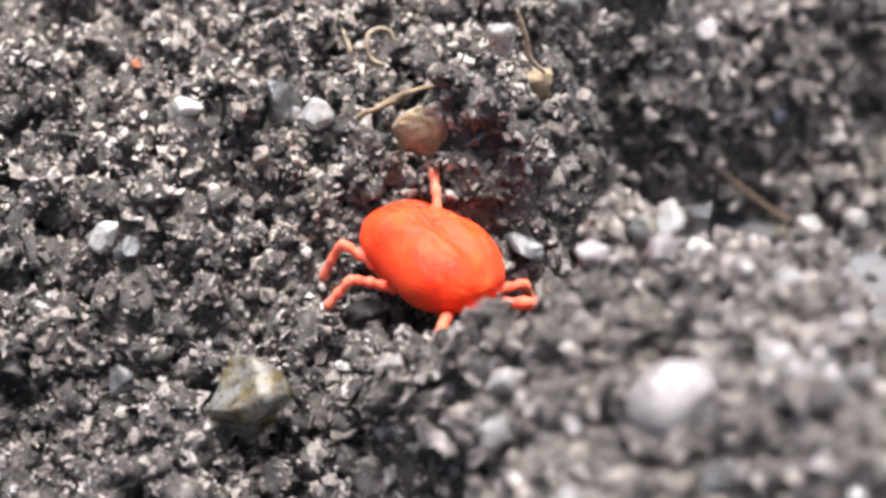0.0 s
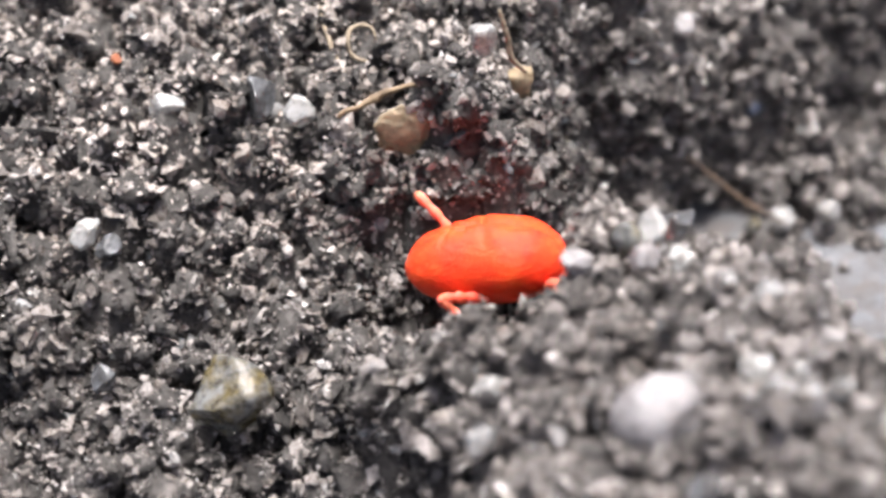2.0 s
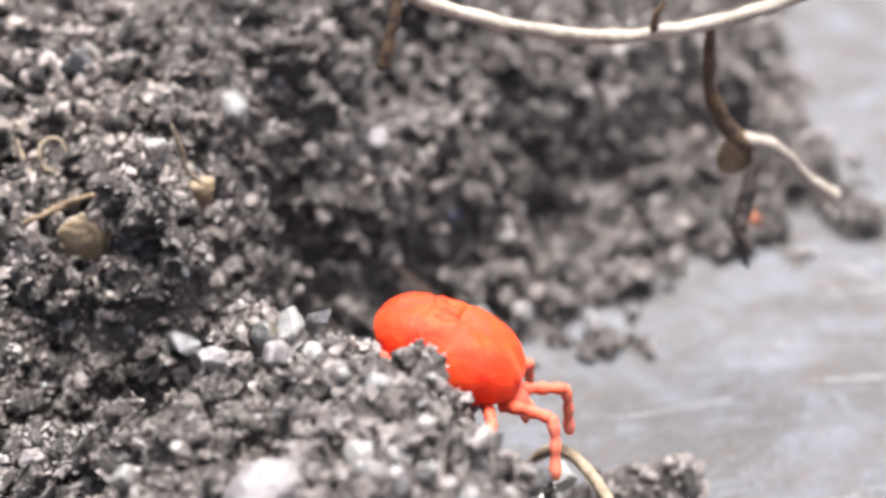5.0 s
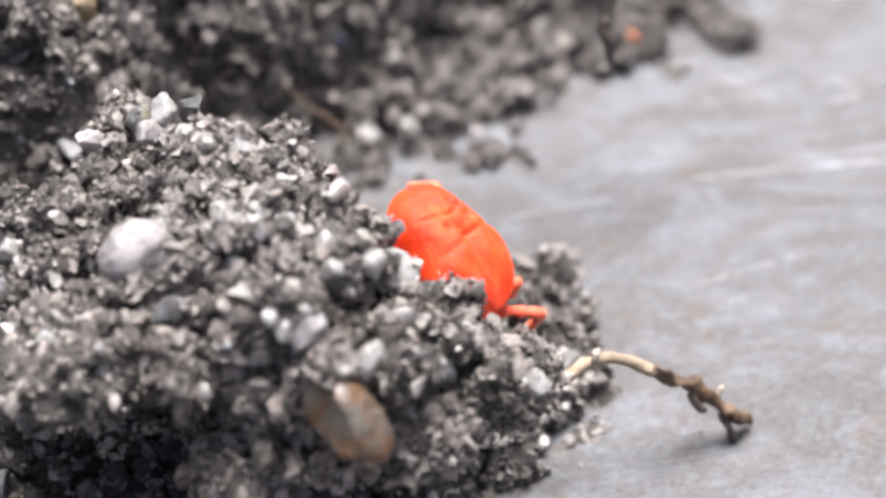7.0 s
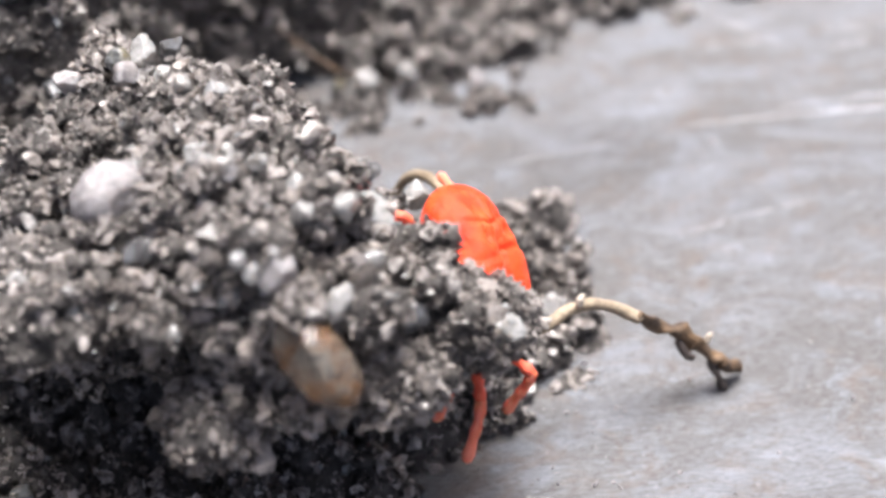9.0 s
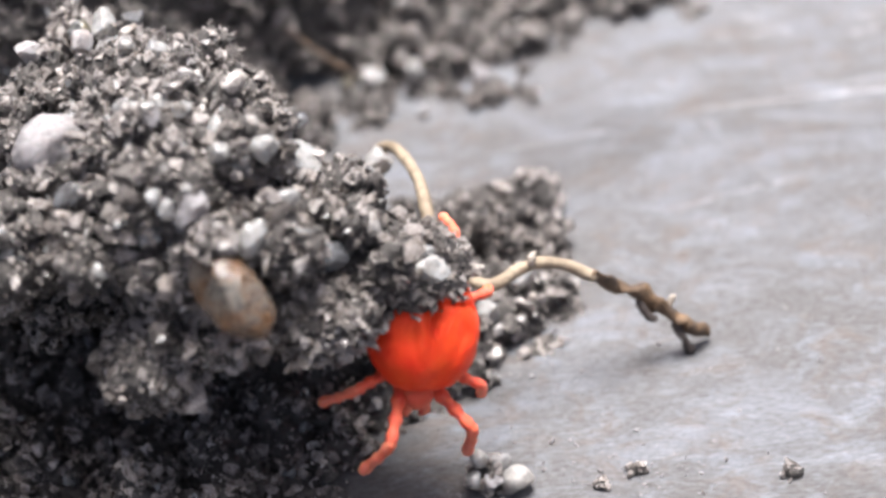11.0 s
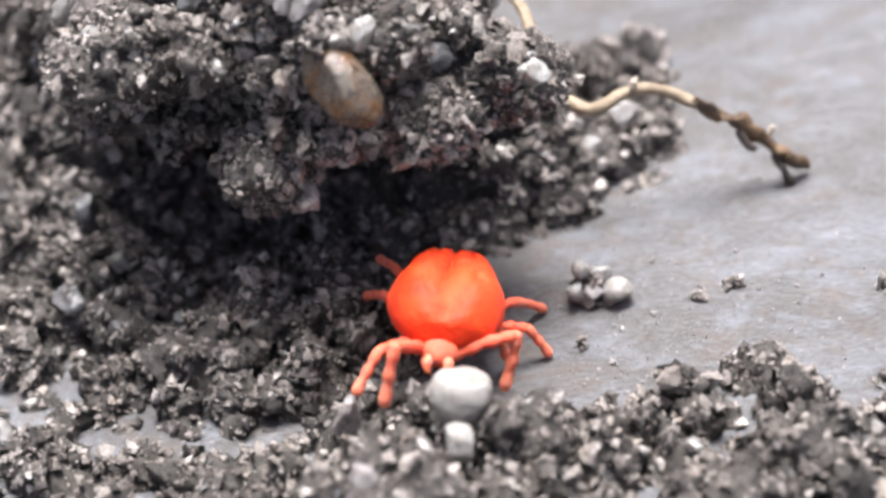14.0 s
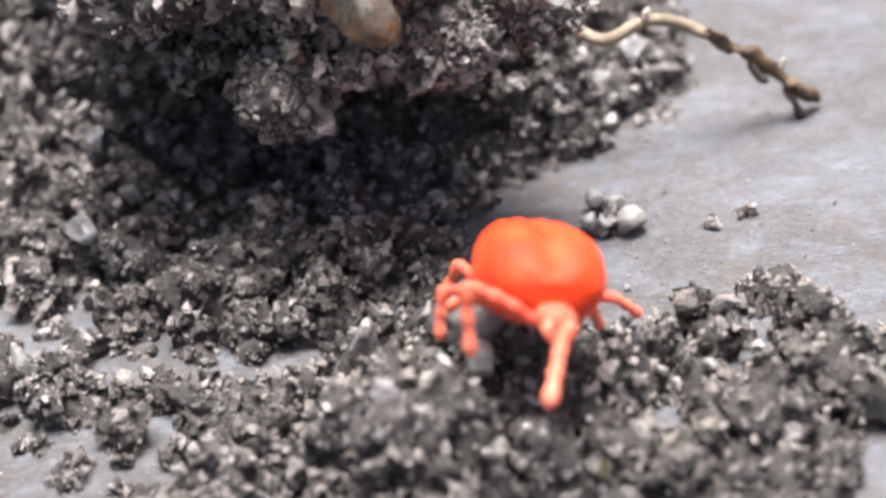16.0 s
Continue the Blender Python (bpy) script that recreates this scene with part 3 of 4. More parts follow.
def clump_reach(way):
    """Distance from the clump's core to its skin along unit vectors."""
    lower = eased(-way[:, 2], -0.1, 0.35)
    semi = np.stack([np.where(way[:, 0] < 0, 6.2, 4.9), np.where(way[:, 1] < 0, 4.7, 3.0), 3.25 - 1.4 * lower], 1)
    r = 1 / np.sqrt(((way / semi) ** 2).sum(1))
    r = r * (1 - 0.42 * eased(way[:, 0], 0.1, 0.6) * eased(way[:, 1], -0.4, 0.1))
    # hollows: on the flank behind the brow, and under the front
    for hollow, wide in (((-6.5, 0.7, 6.4), 2.75), ((-13.4, -5.2, 4.4), 3.0), ((-8.7, -4.9, 2.3), 2.65)):
        to = np.array(hollow) - CORE
        along = way @ to
        inside = np.maximum(wide**2 - (to @ to - along**2), 0)
        r = np.where((inside > 0) & (along > 0), np.minimum(r, along - np.sqrt(inside)), r)
    pull, total = 0.0, 1e-9
    for s in STONES:
        if s["on"] == "clump":
            q = s["place"] - CORE
            far = np.linalg.norm(q)
            near = np.exp(-(1 - way @ (q / far)) / 0.012)
            pull, total = pull + near * (far - 0.3 * max(s["size"]) - s["seat"]), total + near
    return r + pull / np.maximum(total, 1.0)


def clump_skin(way):
    r = clump_reach(way)
    p = way * r[:, None]
    return r + 0.75 * layered(p, 2.7, 2, 61) + 1.65 * crumbed(p, 1.4, 62) + 0.42 * crumbed(p, 0.55, 63) - 1.72 + 0.1 * lattice(p / 0.25, 64)


CLUMPED = [s for s in STONES if s["on"] == "clump"]
for s in CLUMPED:
    s["on"] = "later"
for s in CLUMPED:
    q = s["place"] - CORE
    s["seat"] = float(clump_reach(q[None] / np.linalg.norm(q))[0])
for s in CLUMPED:
    s["on"] = "clump"


def knob(place, size, seed, level=4):
    v, fc = BALL[level]
    p = v * np.array(size)
    p = p * (0.85 + 0.3 * layered(p, 1.3, 2, seed) + 0.28 * crumbed(p + seed, 0.7, seed + 3))[:, None]
    return p + np.array(place), fc


KNOBS = (((-10.95, -4.1, 4.35), (1.0, 0.8, 0.85), 71), ((-12.7, 3.1, 7.3), (0.5, 0.45, 0.7), 72), ((-7.7, -4.2, 5.0), (0.8, 0.6, 0.7), 73),
         ((-6.1, -2.9, 5.0), (0.95, 0.9, 0.75), 74), ((-13.5, -2.3, 6.3), (1.5, 1.7, 0.9), 75), ((-9.4, 2.2, 5.8), (0.9, 0.8, 0.7), 76))


# ---- grains ----
EIGHT = (np.array([(1, 0, 0), (-1, 0, 0), (0, 1, 0), (0, -1, 0), (0, 0, 1), (0, 0, -1)], float),
         np.array([(0, 2, 4), (2, 1, 4), (1, 3, 4), (3, 0, 4), (2, 0, 5), (1, 2, 5), (3, 1, 5), (0, 3, 5)]))


SIX = (np.array([(1, 0, 0), (-0.5, 0.87, 0), (-0.5, -0.87, 0), (0, 0, 0.9), (0, 0, -0.9)], float),
       np.array([(0, 1, 3), (1, 2, 3), (2, 0, 3), (1, 0, 4), (2, 1, 4), (0, 2, 4)]))


def strewn(places, radii, seed, base=None):
    """Many small facetted grains, joined."""
    rng = np.random.default_rng(seed)
    v0, fc = base or BALL[1]
    kinds = np.array([(v0 + rng.normal(size=v0.shape) * 0.28) * rng.uniform(0.5, 1.45, 3) for _ in range(40)])
    n = len(places)
    pick = kinds[rng.integers(0, len(kinds), n)]
    q = rng.normal(size=(n, 4))
    q /= np.linalg.norm(q, axis=1)[:, None]
    a, b, c, d = q.T
    rot = np.stack([np.stack([1 - 2 * (c * c + d * d), 2 * (b * c - a * d), 2 * (b * d + a * c)], 1),
                    np.stack([2 * (b * c + a * d), 1 - 2 * (b * b + d * d), 2 * (c * d - a * b)], 1),
                    np.stack([2 * (b * d - a * c), 2 * (c * d + a * b), 1 - 2 * (b * b + c * c)], 1)], 1)
    v = np.einsum("nij,nkj->nki", rot, pick) * radii[:, None, None] + places[:, None, :]
    faces = fc[None] + (np.arange(n) * len(v0))[:, None, None]
    return v.reshape(-1, 3), faces.reshape(-1, 3)


def both_kinds(p, r, seed):
    """Coarse grains with twenty facets and fine ones with six, in one mesh."""
    big = r > 0.105
    return joined(strewn(p[big], r[big], seed), strewn(p[~big], r[~big] * 1.2, seed + 1, SIX))


def grain_radii(rng, n):
    return np.clip(np.exp(rng.normal(np.log(0.05), 0.47, n)), 0.025, 0.23)


def lumps(centres, radii, seed, dust, core=None):
    """Rounded crumbs of soil, and the places and sizes of the grains that coat them."""
    v, fc = strewn(centres, radii, seed, BALL[2])
    rng = np.random.default_rng(seed + 1)
    a, b, c = (v[fc[:, k]] for k in range(3))
    flat = np.cross(b - a, c - a)
    area = np.linalg.norm(flat, axis=1)
    out = np.zeros_like(v[:1]) + (0, 0, 1) if core is None else a - core
    facing = (flat * out).sum(1) / area / np.linalg.norm(out, axis=1)
    chance = area * (facing > -0.35)
    corners = v[fc[rng.choice(len(fc), dust, p=chance / chance.sum())]]
    w = rng.dirichlet((1, 1, 1), dust)
    r = grain_radii(rng, dust)
    return (v, fc), np.einsum("nk,nkj->nj", w, corners) + rng.normal(size=(dust, 3)) * 0.02, r


def lump_radii(rng, n):
    return np.clip(np.exp(rng.normal(np.log(0.2), 0.36, n)), 0.1, 0.42)


def clear_of_stones(p, r, margin=0.0):
    keep = np.ones(len(p), bool)
    for s in STONES:
        if s["on"] == "crumbs":
            continue
        off = (p - s["place"]) / (np.array([max(s["size"])] * 3) * 0.8 + 0.02 + margin)
        keep &= (off**2).sum(1) > 1
    return p[keep], r[keep]


def soil_grains(n, box, seed):
    rng = np.random.default_rng(seed)
    # cells are picked by their true area, so that banks are covered as densely as flats
    dy, dx = np.gradient(gz, STEP)
    area = np.sqrt(1 + dx**2 + dy**2)[:-1, :-1]
    inside = (gx >= box[0]) & (gx <= box[1]) & (gy >= box[2]) & (gy <= box[3]) & (gz > -1.2)
    chance = (area * inside[:-1, :-1]).ravel()
    pick = rng.choice(len(chance), n, p=chance / chance.sum())
    j, i = np.divmod(pick, gx.shape[1] - 1)
    u, w = rng.random(n), rng.random(n)
    x, y = gx[j, i] + u * STEP, gy[j, i] + w * STEP
    z = gz[j, i] * (1 - u) * (1 - w) + gz[j, i + 1] * u * (1 - w) + gz[j + 1, i] * (1 - u) * w + gz[j + 1, i + 1] * u * w
    r = grain_radii(rng, n)
    ok = (z > -0.1 + 0.1 * rng.random(n)) & CELLS[j, i]
    # a few strays lie on the bare slab beside the soil
    stray = (~ok) & (z > -1.2) & (rng.random(n) < 0.0005) & (r < 0.12) & (x < -3.2)
    z = np.where(stray, r * 0.5, z + r * rng.uniform(-0.35, 0.75, n))
    ok |= stray
    return np.stack([x, y, z], 1)[ok], r[ok]


def skin_grains(n, seed):
    rng = np.random.default_rng(seed)
    way = rng.normal(size=(n, 3)) * (1.2, 1.15, 1.0)
    way /= np.linalg.norm(way, axis=1)[:, None]
    r = grain_radii(rng, n)
    p = CORE + way * (clump_skin(way) + r * rng.uniform(-0.35, 0.75, n))[:, None]
    return p, r


def knob_grains(n, seed):
    rng = np.random.default_rng(seed)
    out = []
    for place, size, k in KNOBS:
        v, fc = knob(place, size, k, 4)
        pick = v[rng.integers(0, len(v), n)]
        out.append(pick + rng.normal(size=(n, 3)) * 0.05)
    p = np.concatenate(out)
    return p, grain_radii(rng, len(p))


# ---- setting ----
def build_slab():
    v = np.array([(-20000, -20000, 0), (20000, -20000, 0), (20000, 20000, 0), (-20000, 20000, 0)], float)
    ob = new("ground", mesh_of("ground", v, [(0, 1, 2, 3)], SLAB))
    tagged(ob, "weathered blue grey slab with pale scratches and brown stains", "slab", kind="structure")


def build_soil():
    heap = new("soil_heap", mesh_of("soil_heap", *soil_sheet(), SOIL, True))
    tagged(heap, "dark crumbly soil heap with a pit, on a grey slab", "soil", kind="structure")
    p, r = soil_grains(85000, (-25.5, 4, -13.5, 19), 101)
    spots, _ = soil_grains(9500, (-25.5, 4, -13, 19), 104)
    size = lump_radii(np.random.default_rng(105), len(spots))
    spots, size = clear_of_stones(spots + np.stack([0 * size, 0 * size, 0.25 * size], 1), size, 0.2)
    shape, p2, r2 = lumps(spots, np.minimum(size, np.maximum(spots[:, 2], 0.13)), 106, 165000)
    crumbs = new("soil_crumbs", mesh_of("soil_crumbs", *shape, SOIL, True))
    tagged(crumbs, "dark rounded soil crumbs heaped together", "soil crumbs", kind="stuff")
    p2, r2 = p2[p2[:, 2] > 0.03], r2[p2[:, 2] > 0.03]
    p4, r4 = soil_grains(16000, (-24, 8, 19, 28), 107)
    p, r = clear_of_stones(np.concatenate([p, p2, p4]), np.concatenate([r, r2, r4 * 1.6]))
    ob = new("soil_grains", mesh_of("soil_grains", *both_kinds(p, r, 102), GRAIN))
    tagged(ob, "dark grey, brown and glassy sand grains covering the soil", "sand grains", kind="stuff")


def build_clump():
    clump = new("soil_clump")
    tagged(clump, "overhanging dark soil clump studded with quartz grains", "soil clump")
    way, fc = BALL[6]
    p = CORE + way * clump_skin(way)[:, None]
    part("clump_body", (p, fc), SOIL, clump)
    for place, size, k in KNOBS:
        part("soil_knob", knob(place, size, k), SOIL, clump)
    p1, r1 = skin_grains(38000, 111)
    spots, _ = skin_grains(2300, 114)
    size = lump_radii(np.random.default_rng(115), len(spots))
    spots, size = clear_of_stones(spots, size, 0.2)
    shape, p3, r3 = lumps(spots, size, 116, 84000, CORE)
    tagged(part("crumb_skin", shape, SOIL, clump, "dark rounded soil crumbs"), kind="stuff")
    p2, r2 = knob_grains(1600, 112)
    p, r = clear_of_stones(np.concatenate([p1, p2, p3]), np.concatenate([r1, r2, r3]))
    ob = part("sand_skin", both_kinds(p, r, 113), GRAIN, clump, "dark and glassy sand grains", smooth=False)
    tagged(ob, kind="stuff")


def build_stones():
    for s in STONES:
        v, fc = chip(4, np.array(s["size"]) * 1.15, s["seed"], s["cuts"], s["rough"])
        ob = new(s["name"], mesh_of(s["name"], v, fc, s["material"], True))
        place = s["place"].copy()
        if s["on"] == "slab":
            place[2] = -v[:, 2].min() - 0.01
        ob.location = Vector(place) * MM
        if s["aim"]:
            ob.rotation_euler = Vector(s["aim"]).to_track_quat("Z", "Y").to_euler()
        tagged(ob, s["label"], s["category"], "stones in the soil")


def scatter_quartz():
    """Glassy grains, large enough to pick out, all over the soil and the clump, and the finer ones between."""
    rng = np.random.default_rng(301)
    kinds = []
    for k in range(9):
        v, fc = chip(2, rng.uniform(0.7, 1.2, 3), 310 + k, 12, 0.12)
        kinds.append(mesh_of("quartz_grain", v, fc, (WHITE, CLEAR, GREY)[k % 3]))
    spots = []
    p, _ = soil_grains(3500, (-25, 3, -12, 18), 302)
    p = p[p[:, 2] > 0.3]
    for q in p[:130]:
        r = rng.uniform(0.1, 0.22)
        spots.append((q + (0, 0, 0.35 * r), r, "small glassy quartz grain among the soil crumbs"))
    way = rng.normal(size=(700, 3)) + (0, -0.4, 0.5)
    way /= np.linalg.norm(way, axis=1)[:, None]
    skin = CORE + way * (clump_skin(way) + 0.05)[:, None]
    for q in skin[:90]:
        spots.append((q, rng.uniform(0.1, 0.24), "small glassy quartz grain stuck in the clump"))
    for q, r, label in spots:
        ob = new("quartz_grain", kinds[rng.integers(0, len(kinds))])
        ob.matrix_world = pose(*(q * MM), *rng.uniform(0, 360, 3)) @ Matrix.Scale(r, 4)
        tagged(ob, label, "stone", "stones in the soil")
    fine = np.concatenate([p[130:1500] + (0, 0, 0.04), skin[90:]])
    fine = clear_of_stones(fine, np.clip(np.exp(rng.normal(np.log(0.08), 0.3, len(fine))), 0.05, 0.14), 0.35)
    ob = new("quartz_sand", mesh_of("quartz_sand", *strewn(*fine, 303), CLEAR))
    tagged(ob, "fine clear quartz sand sprinkled through the soil", "quartz sand", kind="stuff")


def build_clod(label, place, size, seed, grains=90):
    """A loose crumb of soil on the slab."""
    clod = new("soil_clod")
    clod.location = Vector(place) * MM
    tagged(clod, label, "soil clod", "loose soil crumbs")
    v, fc = knob((0, 0, size[2] * 0.55), np.array(size) * 0.85, seed, 3)
    v[:, 2] = np.maximum(v[:, 2], 0.0)
    part("clod_body", (v, fc), SOIL, clod)
    rng = np.random.default_rng(seed)
    pick = v[rng.integers(0, len(v), grains)] + rng.normal(size=(grains, 3)) * 0.04
    r = grain_radii(rng, grains) * 1.2
    pick[:, 2] = np.maximum(pick[:, 2], r * 0.6)
    ob = part("sand_skin", strewn(pick, r, seed + 1), GRAIN, clod, smooth=False)
    tagged(ob, kind="stuff")


def build_root(name, label, category, shapes):
    """shapes: part name, points, radii, material, roughness."""
    root = new(name)
    tagged(root, label, category)
    for n, (piece, points, radii, material, rough) in enumerate(shapes):
        part(piece, tube(points, radii, 10, 10, rough, n + 3), material, root)
    return root


def build_roots():
    build_root("dry_root", "tan dry rootlet arching from the clump to the slab", "root", [
        ("pale_stretch", ((-7.2, 4.1, 2.6), (-6.8, 3.6, 3.6), (-6.35, 2.8, 4.1), (-5.9, 1.5, 4.1), (-5.75, 0.6, 3.75), (-5.5, 0.0, 3.1), (-4.7, -0.85, 2.85), (-3.9, -0.5, 2.95), (-3.2, -0.35, 2.85), (-2.45, -0.5, 2.5)), (0.1, 0.13, 0.13, 0.14, 0.15, 0.13, 0.12, 0.13), TAN_ROOT, 0.035),
        ("dark_stretch", ((-2.5, -0.47, 2.53), (-2.05, -0.35, 2.15), (-1.45, -0.15, 1.6), (-0.9, -0.15, 1.1), (-0.5, -0.12, 0.7), (0.0, 0.0, 0.2)), (0.125, 0.15, 0.13, 0.18, 0.13, 0.19, 0.12), ROOT, 0.14),
        ("side_stub", ((-0.75, -0.2, 0.8), (-0.62, -0.3, 0.42), (-0.45, -0.3, 0.08)), (0.11, 0.1, 0.13), BARK, 0.06),
        ("root_flake", ((-3.75, -0.55, 3.05), (-3.7, -0.5, 3.2), (-3.62, -0.48, 3.3)), (0.07, 0.09, 0.03), PALE_ROOT, 0.04),
        ("root_flake", ((-0.85, -0.05, 1.15), (-0.78, -0.02, 1.3), (-0.7, -0.02, 1.36)), (0.07, 0.08, 0.04), PALE_ROOT, 0.04),
        ("root_crumb", ((-1.5, -0.25, 1.5), (-1.35, -0.35, 1.22), (-1.2, -0.35, 1.1)), (0.1, 0.09, 0.07), BARK, 0.05)])
    build_root("bleached_root", "bleached white root spanning over the heap", "root", [
        ("main_stem", ((-14, 16, 9.0), (-12.6, 13.0, 13.0), (-10.8, 10.5, 13.0), (-9.33, 9.8, 11.38), (-7.4, 9.8, 10.52), (-5.08, 9.8, 10.0), (-3.38, 9.8, 10.07), (-1.15, 9.8, 10.58), (2.5, 9.6, 12.0), (9, 9.0, 12.5), (18, 9, 7.0), (22, 9, 0.1)), (0.13, 0.15, 0.17, 0.15, 0.17, 0.15, 0.16), PALE_ROOT, 0.05),
        ("brown_stub", ((-9.38, 9.6, 11.3), (-9.54, 9.35, 10.61), (-9.74, 9.2, 9.8)), (0.12, 0.13, 0.15), ROOT, 0.04),
        ("small_spur", ((-3.8, 9.75, 10.1), (-3.75, 9.7, 10.5), (-3.6, 9.7, 10.85)), (0.1, 0.09, 0.05), ROOT, 0.03),
        ("side_branch", ((-2.5, 9.8, 10.05), (-2.42, 9.9, 9.4), (-2.3, 10.0, 8.4), (-1.85, 10.0, 7.5), (-1.4, 10.0, 7.0)), (0.12, 0.14, 0.16, 0.2, 0.24), ROOT, 0.06),
        ("pale_side_end", ((-1.4, 10.0, 7.05), (-0.8, 10.0, 6.9), (-0.2, 10.0, 6.5), (0.25, 10.0, 5.95), (1.05, 10.0, 5.3)), (0.2, 0.17, 0.12, 0.15, 0.17), PALE_ROOT, 0.05),
        ("hanging_shred", ((-1.2, 9.9, 6.9), (-1.2, 9.6, 6.3), (-1.45, 9.2, 5.5), (-1.5, 8.9, 5.0), (-1.35, 8.6, 4.4)), (0.14, 0.16, 0.2, 0.17, 0.05), BARK, 0.1)])
    v, fc = BALL[4]
    husk = v * (0.42, 0.07, 0.5) * (1 + 0.25 * layered(v, 0.8, 2, 9))[:, None] + (-1.6, 9.9, 6.75)
    part("papery_husk", (husk, fc), STRAW, bpy.data.objects["bleached_root"])
    build_root("straw", "tan straw lying across the soil lip", "straw", [("stalk", ((-17.5, 7.75, 7.2), (-17.1, 7.95, 7.35), (-16.77, 8.1, 7.4), (-15.96, 8.35, 7.5), (-15.4, 8.3, 7.35)), (0.04, 0.06, 0.08, 0.07, 0.04), STRAW, 0.08)])
    build_root("rootlet", "thin brown rootlet hanging in the hollow", "root", [("stalk", ((-13.95, 10.8, 5.3), (-13.6, 10.75, 4.5), (-13.25, 10.7, 3.7)), (0.06, 0.07, 0.05), ROOT, 0.02)])
    build_root("rootlet", "thin dark rootlet lying on the valley floor", "root", [("stalk", ((-10.7, 14.1, 2.2), (-9.42, 12.9, 2.0), (-8.4, 12.0, 1.5), (-7.44, 11.3, 1.2)), (0.03, 0.05, 0.045, 0.03), ROOT, 0.03)])
    build_root("rootlet", "curled pale rootlet on the slope's crest", "root", [("stalk", ((-14.25, 8.2, 9.2), (-14.1, 8.15, 8.6), (-14.05, 8.1, 8.2), (-13.75, 8.1, 7.8)), (0.04, 0.06, 0.06, 0.04), TAN_ROOT, 0.03)])
    build_root("rootlet", "curved pale rootlet on the upper slope", "root", [("stalk", ((-17.9, 10.6, 8.1), (-17.8, 9.9, 7.98), (-17.5, 9.2, 7.5), (-17.3, 9.0, 7.2)), (0.03, 0.05, 0.05, 0.03), TAN_ROOT, 0.03)])


def build_shell(label, place, radius, tilt, seed):
    """A small open ring of shell."""
    ang = np.linspace(0, radians(285), 12)
    pts = [(radius * math.cos(a) * 0.75, radius * math.sin(a), 0.12 * radius * math.sin(3 * a + seed) - 0.1 * a * radius) for a in ang]
    ring = tube(pts, (radius * 0.05, radius * 0.13, radius * 0.1, radius * 0.14, radius * 0.04), 8, 3, 0.05, seed)
    shell = new("shell_ring")
    shell.matrix_world = pose(*(np.array(place) * MM), *tilt)
    tagged(shell, label, "shell scrap", "shell scraps in the soil")
    part("rim", ring, GREY if seed % 2 else TAN_ROOT, shell)


def build_shells():
    build_shell("round brownish shell ring lying on the slope", (-17.0, 9.6, 7.8), 0.4, (40, 0, 20), 82)
    build_shell("small white shell curl on the slope", (-20.55, 9.1, 7.5), 0.24, (30, 10, 60), 83)
    build_shell("small white shell curl on the slope", (-18.9, 9.6, 7.85), 0.24, (35, -10, -30), 85)


def build_scratches():
    marks = []
    rng = np.random.default_rng(77)
    for _ in range(12):
        x, y, turn, reach = rng.uniform(2.6, 7.5), rng.uniform(12.2, 15.2), radians(rng.uniform(-45, 10)), rng.uniform(0.25, 0.8)
        marks.append(("short pale scuff mark on the slab", [(x + s * reach * math.cos(turn), y + s * reach * math.sin(turn), 0) for s in (-1, 0, 1)], 0.022))
    for n, (label, points, w) in enumerate((*marks, ("bright pale scratch across the slab", ((1.01, 9.59, 0), (3.81, 9.62, 0), (6.62, 9.60, 0)), 0.034), ("faint pale scratch across the slab", ((3.3, 9.9, 0), (5.0, 10.1, 0), (8.0, 10.3, 0)), 0.02), ("faint pale scratch across the slab", ((-4.4, 8.6, 0), (-2.6, 8.85, 0), (-1.2, 9.1, 0)), 0.018),
                                            ("faint pale scratch on the slab", ((0.3, 5.2, 0), (1.6, 5.6, 0), (3.2, 5.9, 0)), 0.013))):
        v, fc = tube(points, (w * 0.3, w, w * 0.5, w * 1.4, w), 6, 16, 0.03, n)
        v[:, 2] *= 0.12
        ob = new("scratch", mesh_of("scratch", v, fc, SCRATCH, True))
        tagged(ob, label, "scratch", kind="structure")


def build_dust():
    """Fine sand strewn thinly over the slab, thickest beside the soil."""
    rng = np.random.default_rng(88)
    spots = []
    for x, y, wide, n in ((-4.6, -6.2, 1.5, 420), (-2.2, -4.2, 0.9, 160), (-1.2, -7.4, 1.3, 260), (-14.5, -8.6, 2.6, 420), (-4.0, 0.0, 1.2, 150), (-2.6, 9.5, 1.6, 200), (1.5, 2.0, 5.0, 160), (3.5, 10.0, 4.5, 160)):
        spots.append(rng.normal(size=(n, 2)) * wide + (x, y))
    spots = np.concatenate(spots)
    r = np.clip(np.exp(rng.normal(np.log(0.027), 0.4, len(spots))), 0.015, 0.08)
    p = np.stack([spots[:, 0], spots[:, 1], r * 0.4], 1)
    ob = new("sand_dust", mesh_of("sand_dust", *strewn(p, r, 89, EIGHT), PINK))
    tagged(ob, "fine pale sand strewn thinly over the slab", "sand", kind="stuff")


# ---- the mite: forward is +y, its origin on the ground under the body ----
LEGS = {}
HIPS = ((0.3, 1.42, 0.78), (0.52, 1.12, 0.74), (0.78, -0.05, 0.72), (0.62, -0.5, 0.72))
LEG_SPANS = (2.4, 1.9, 1.75, 2.1)


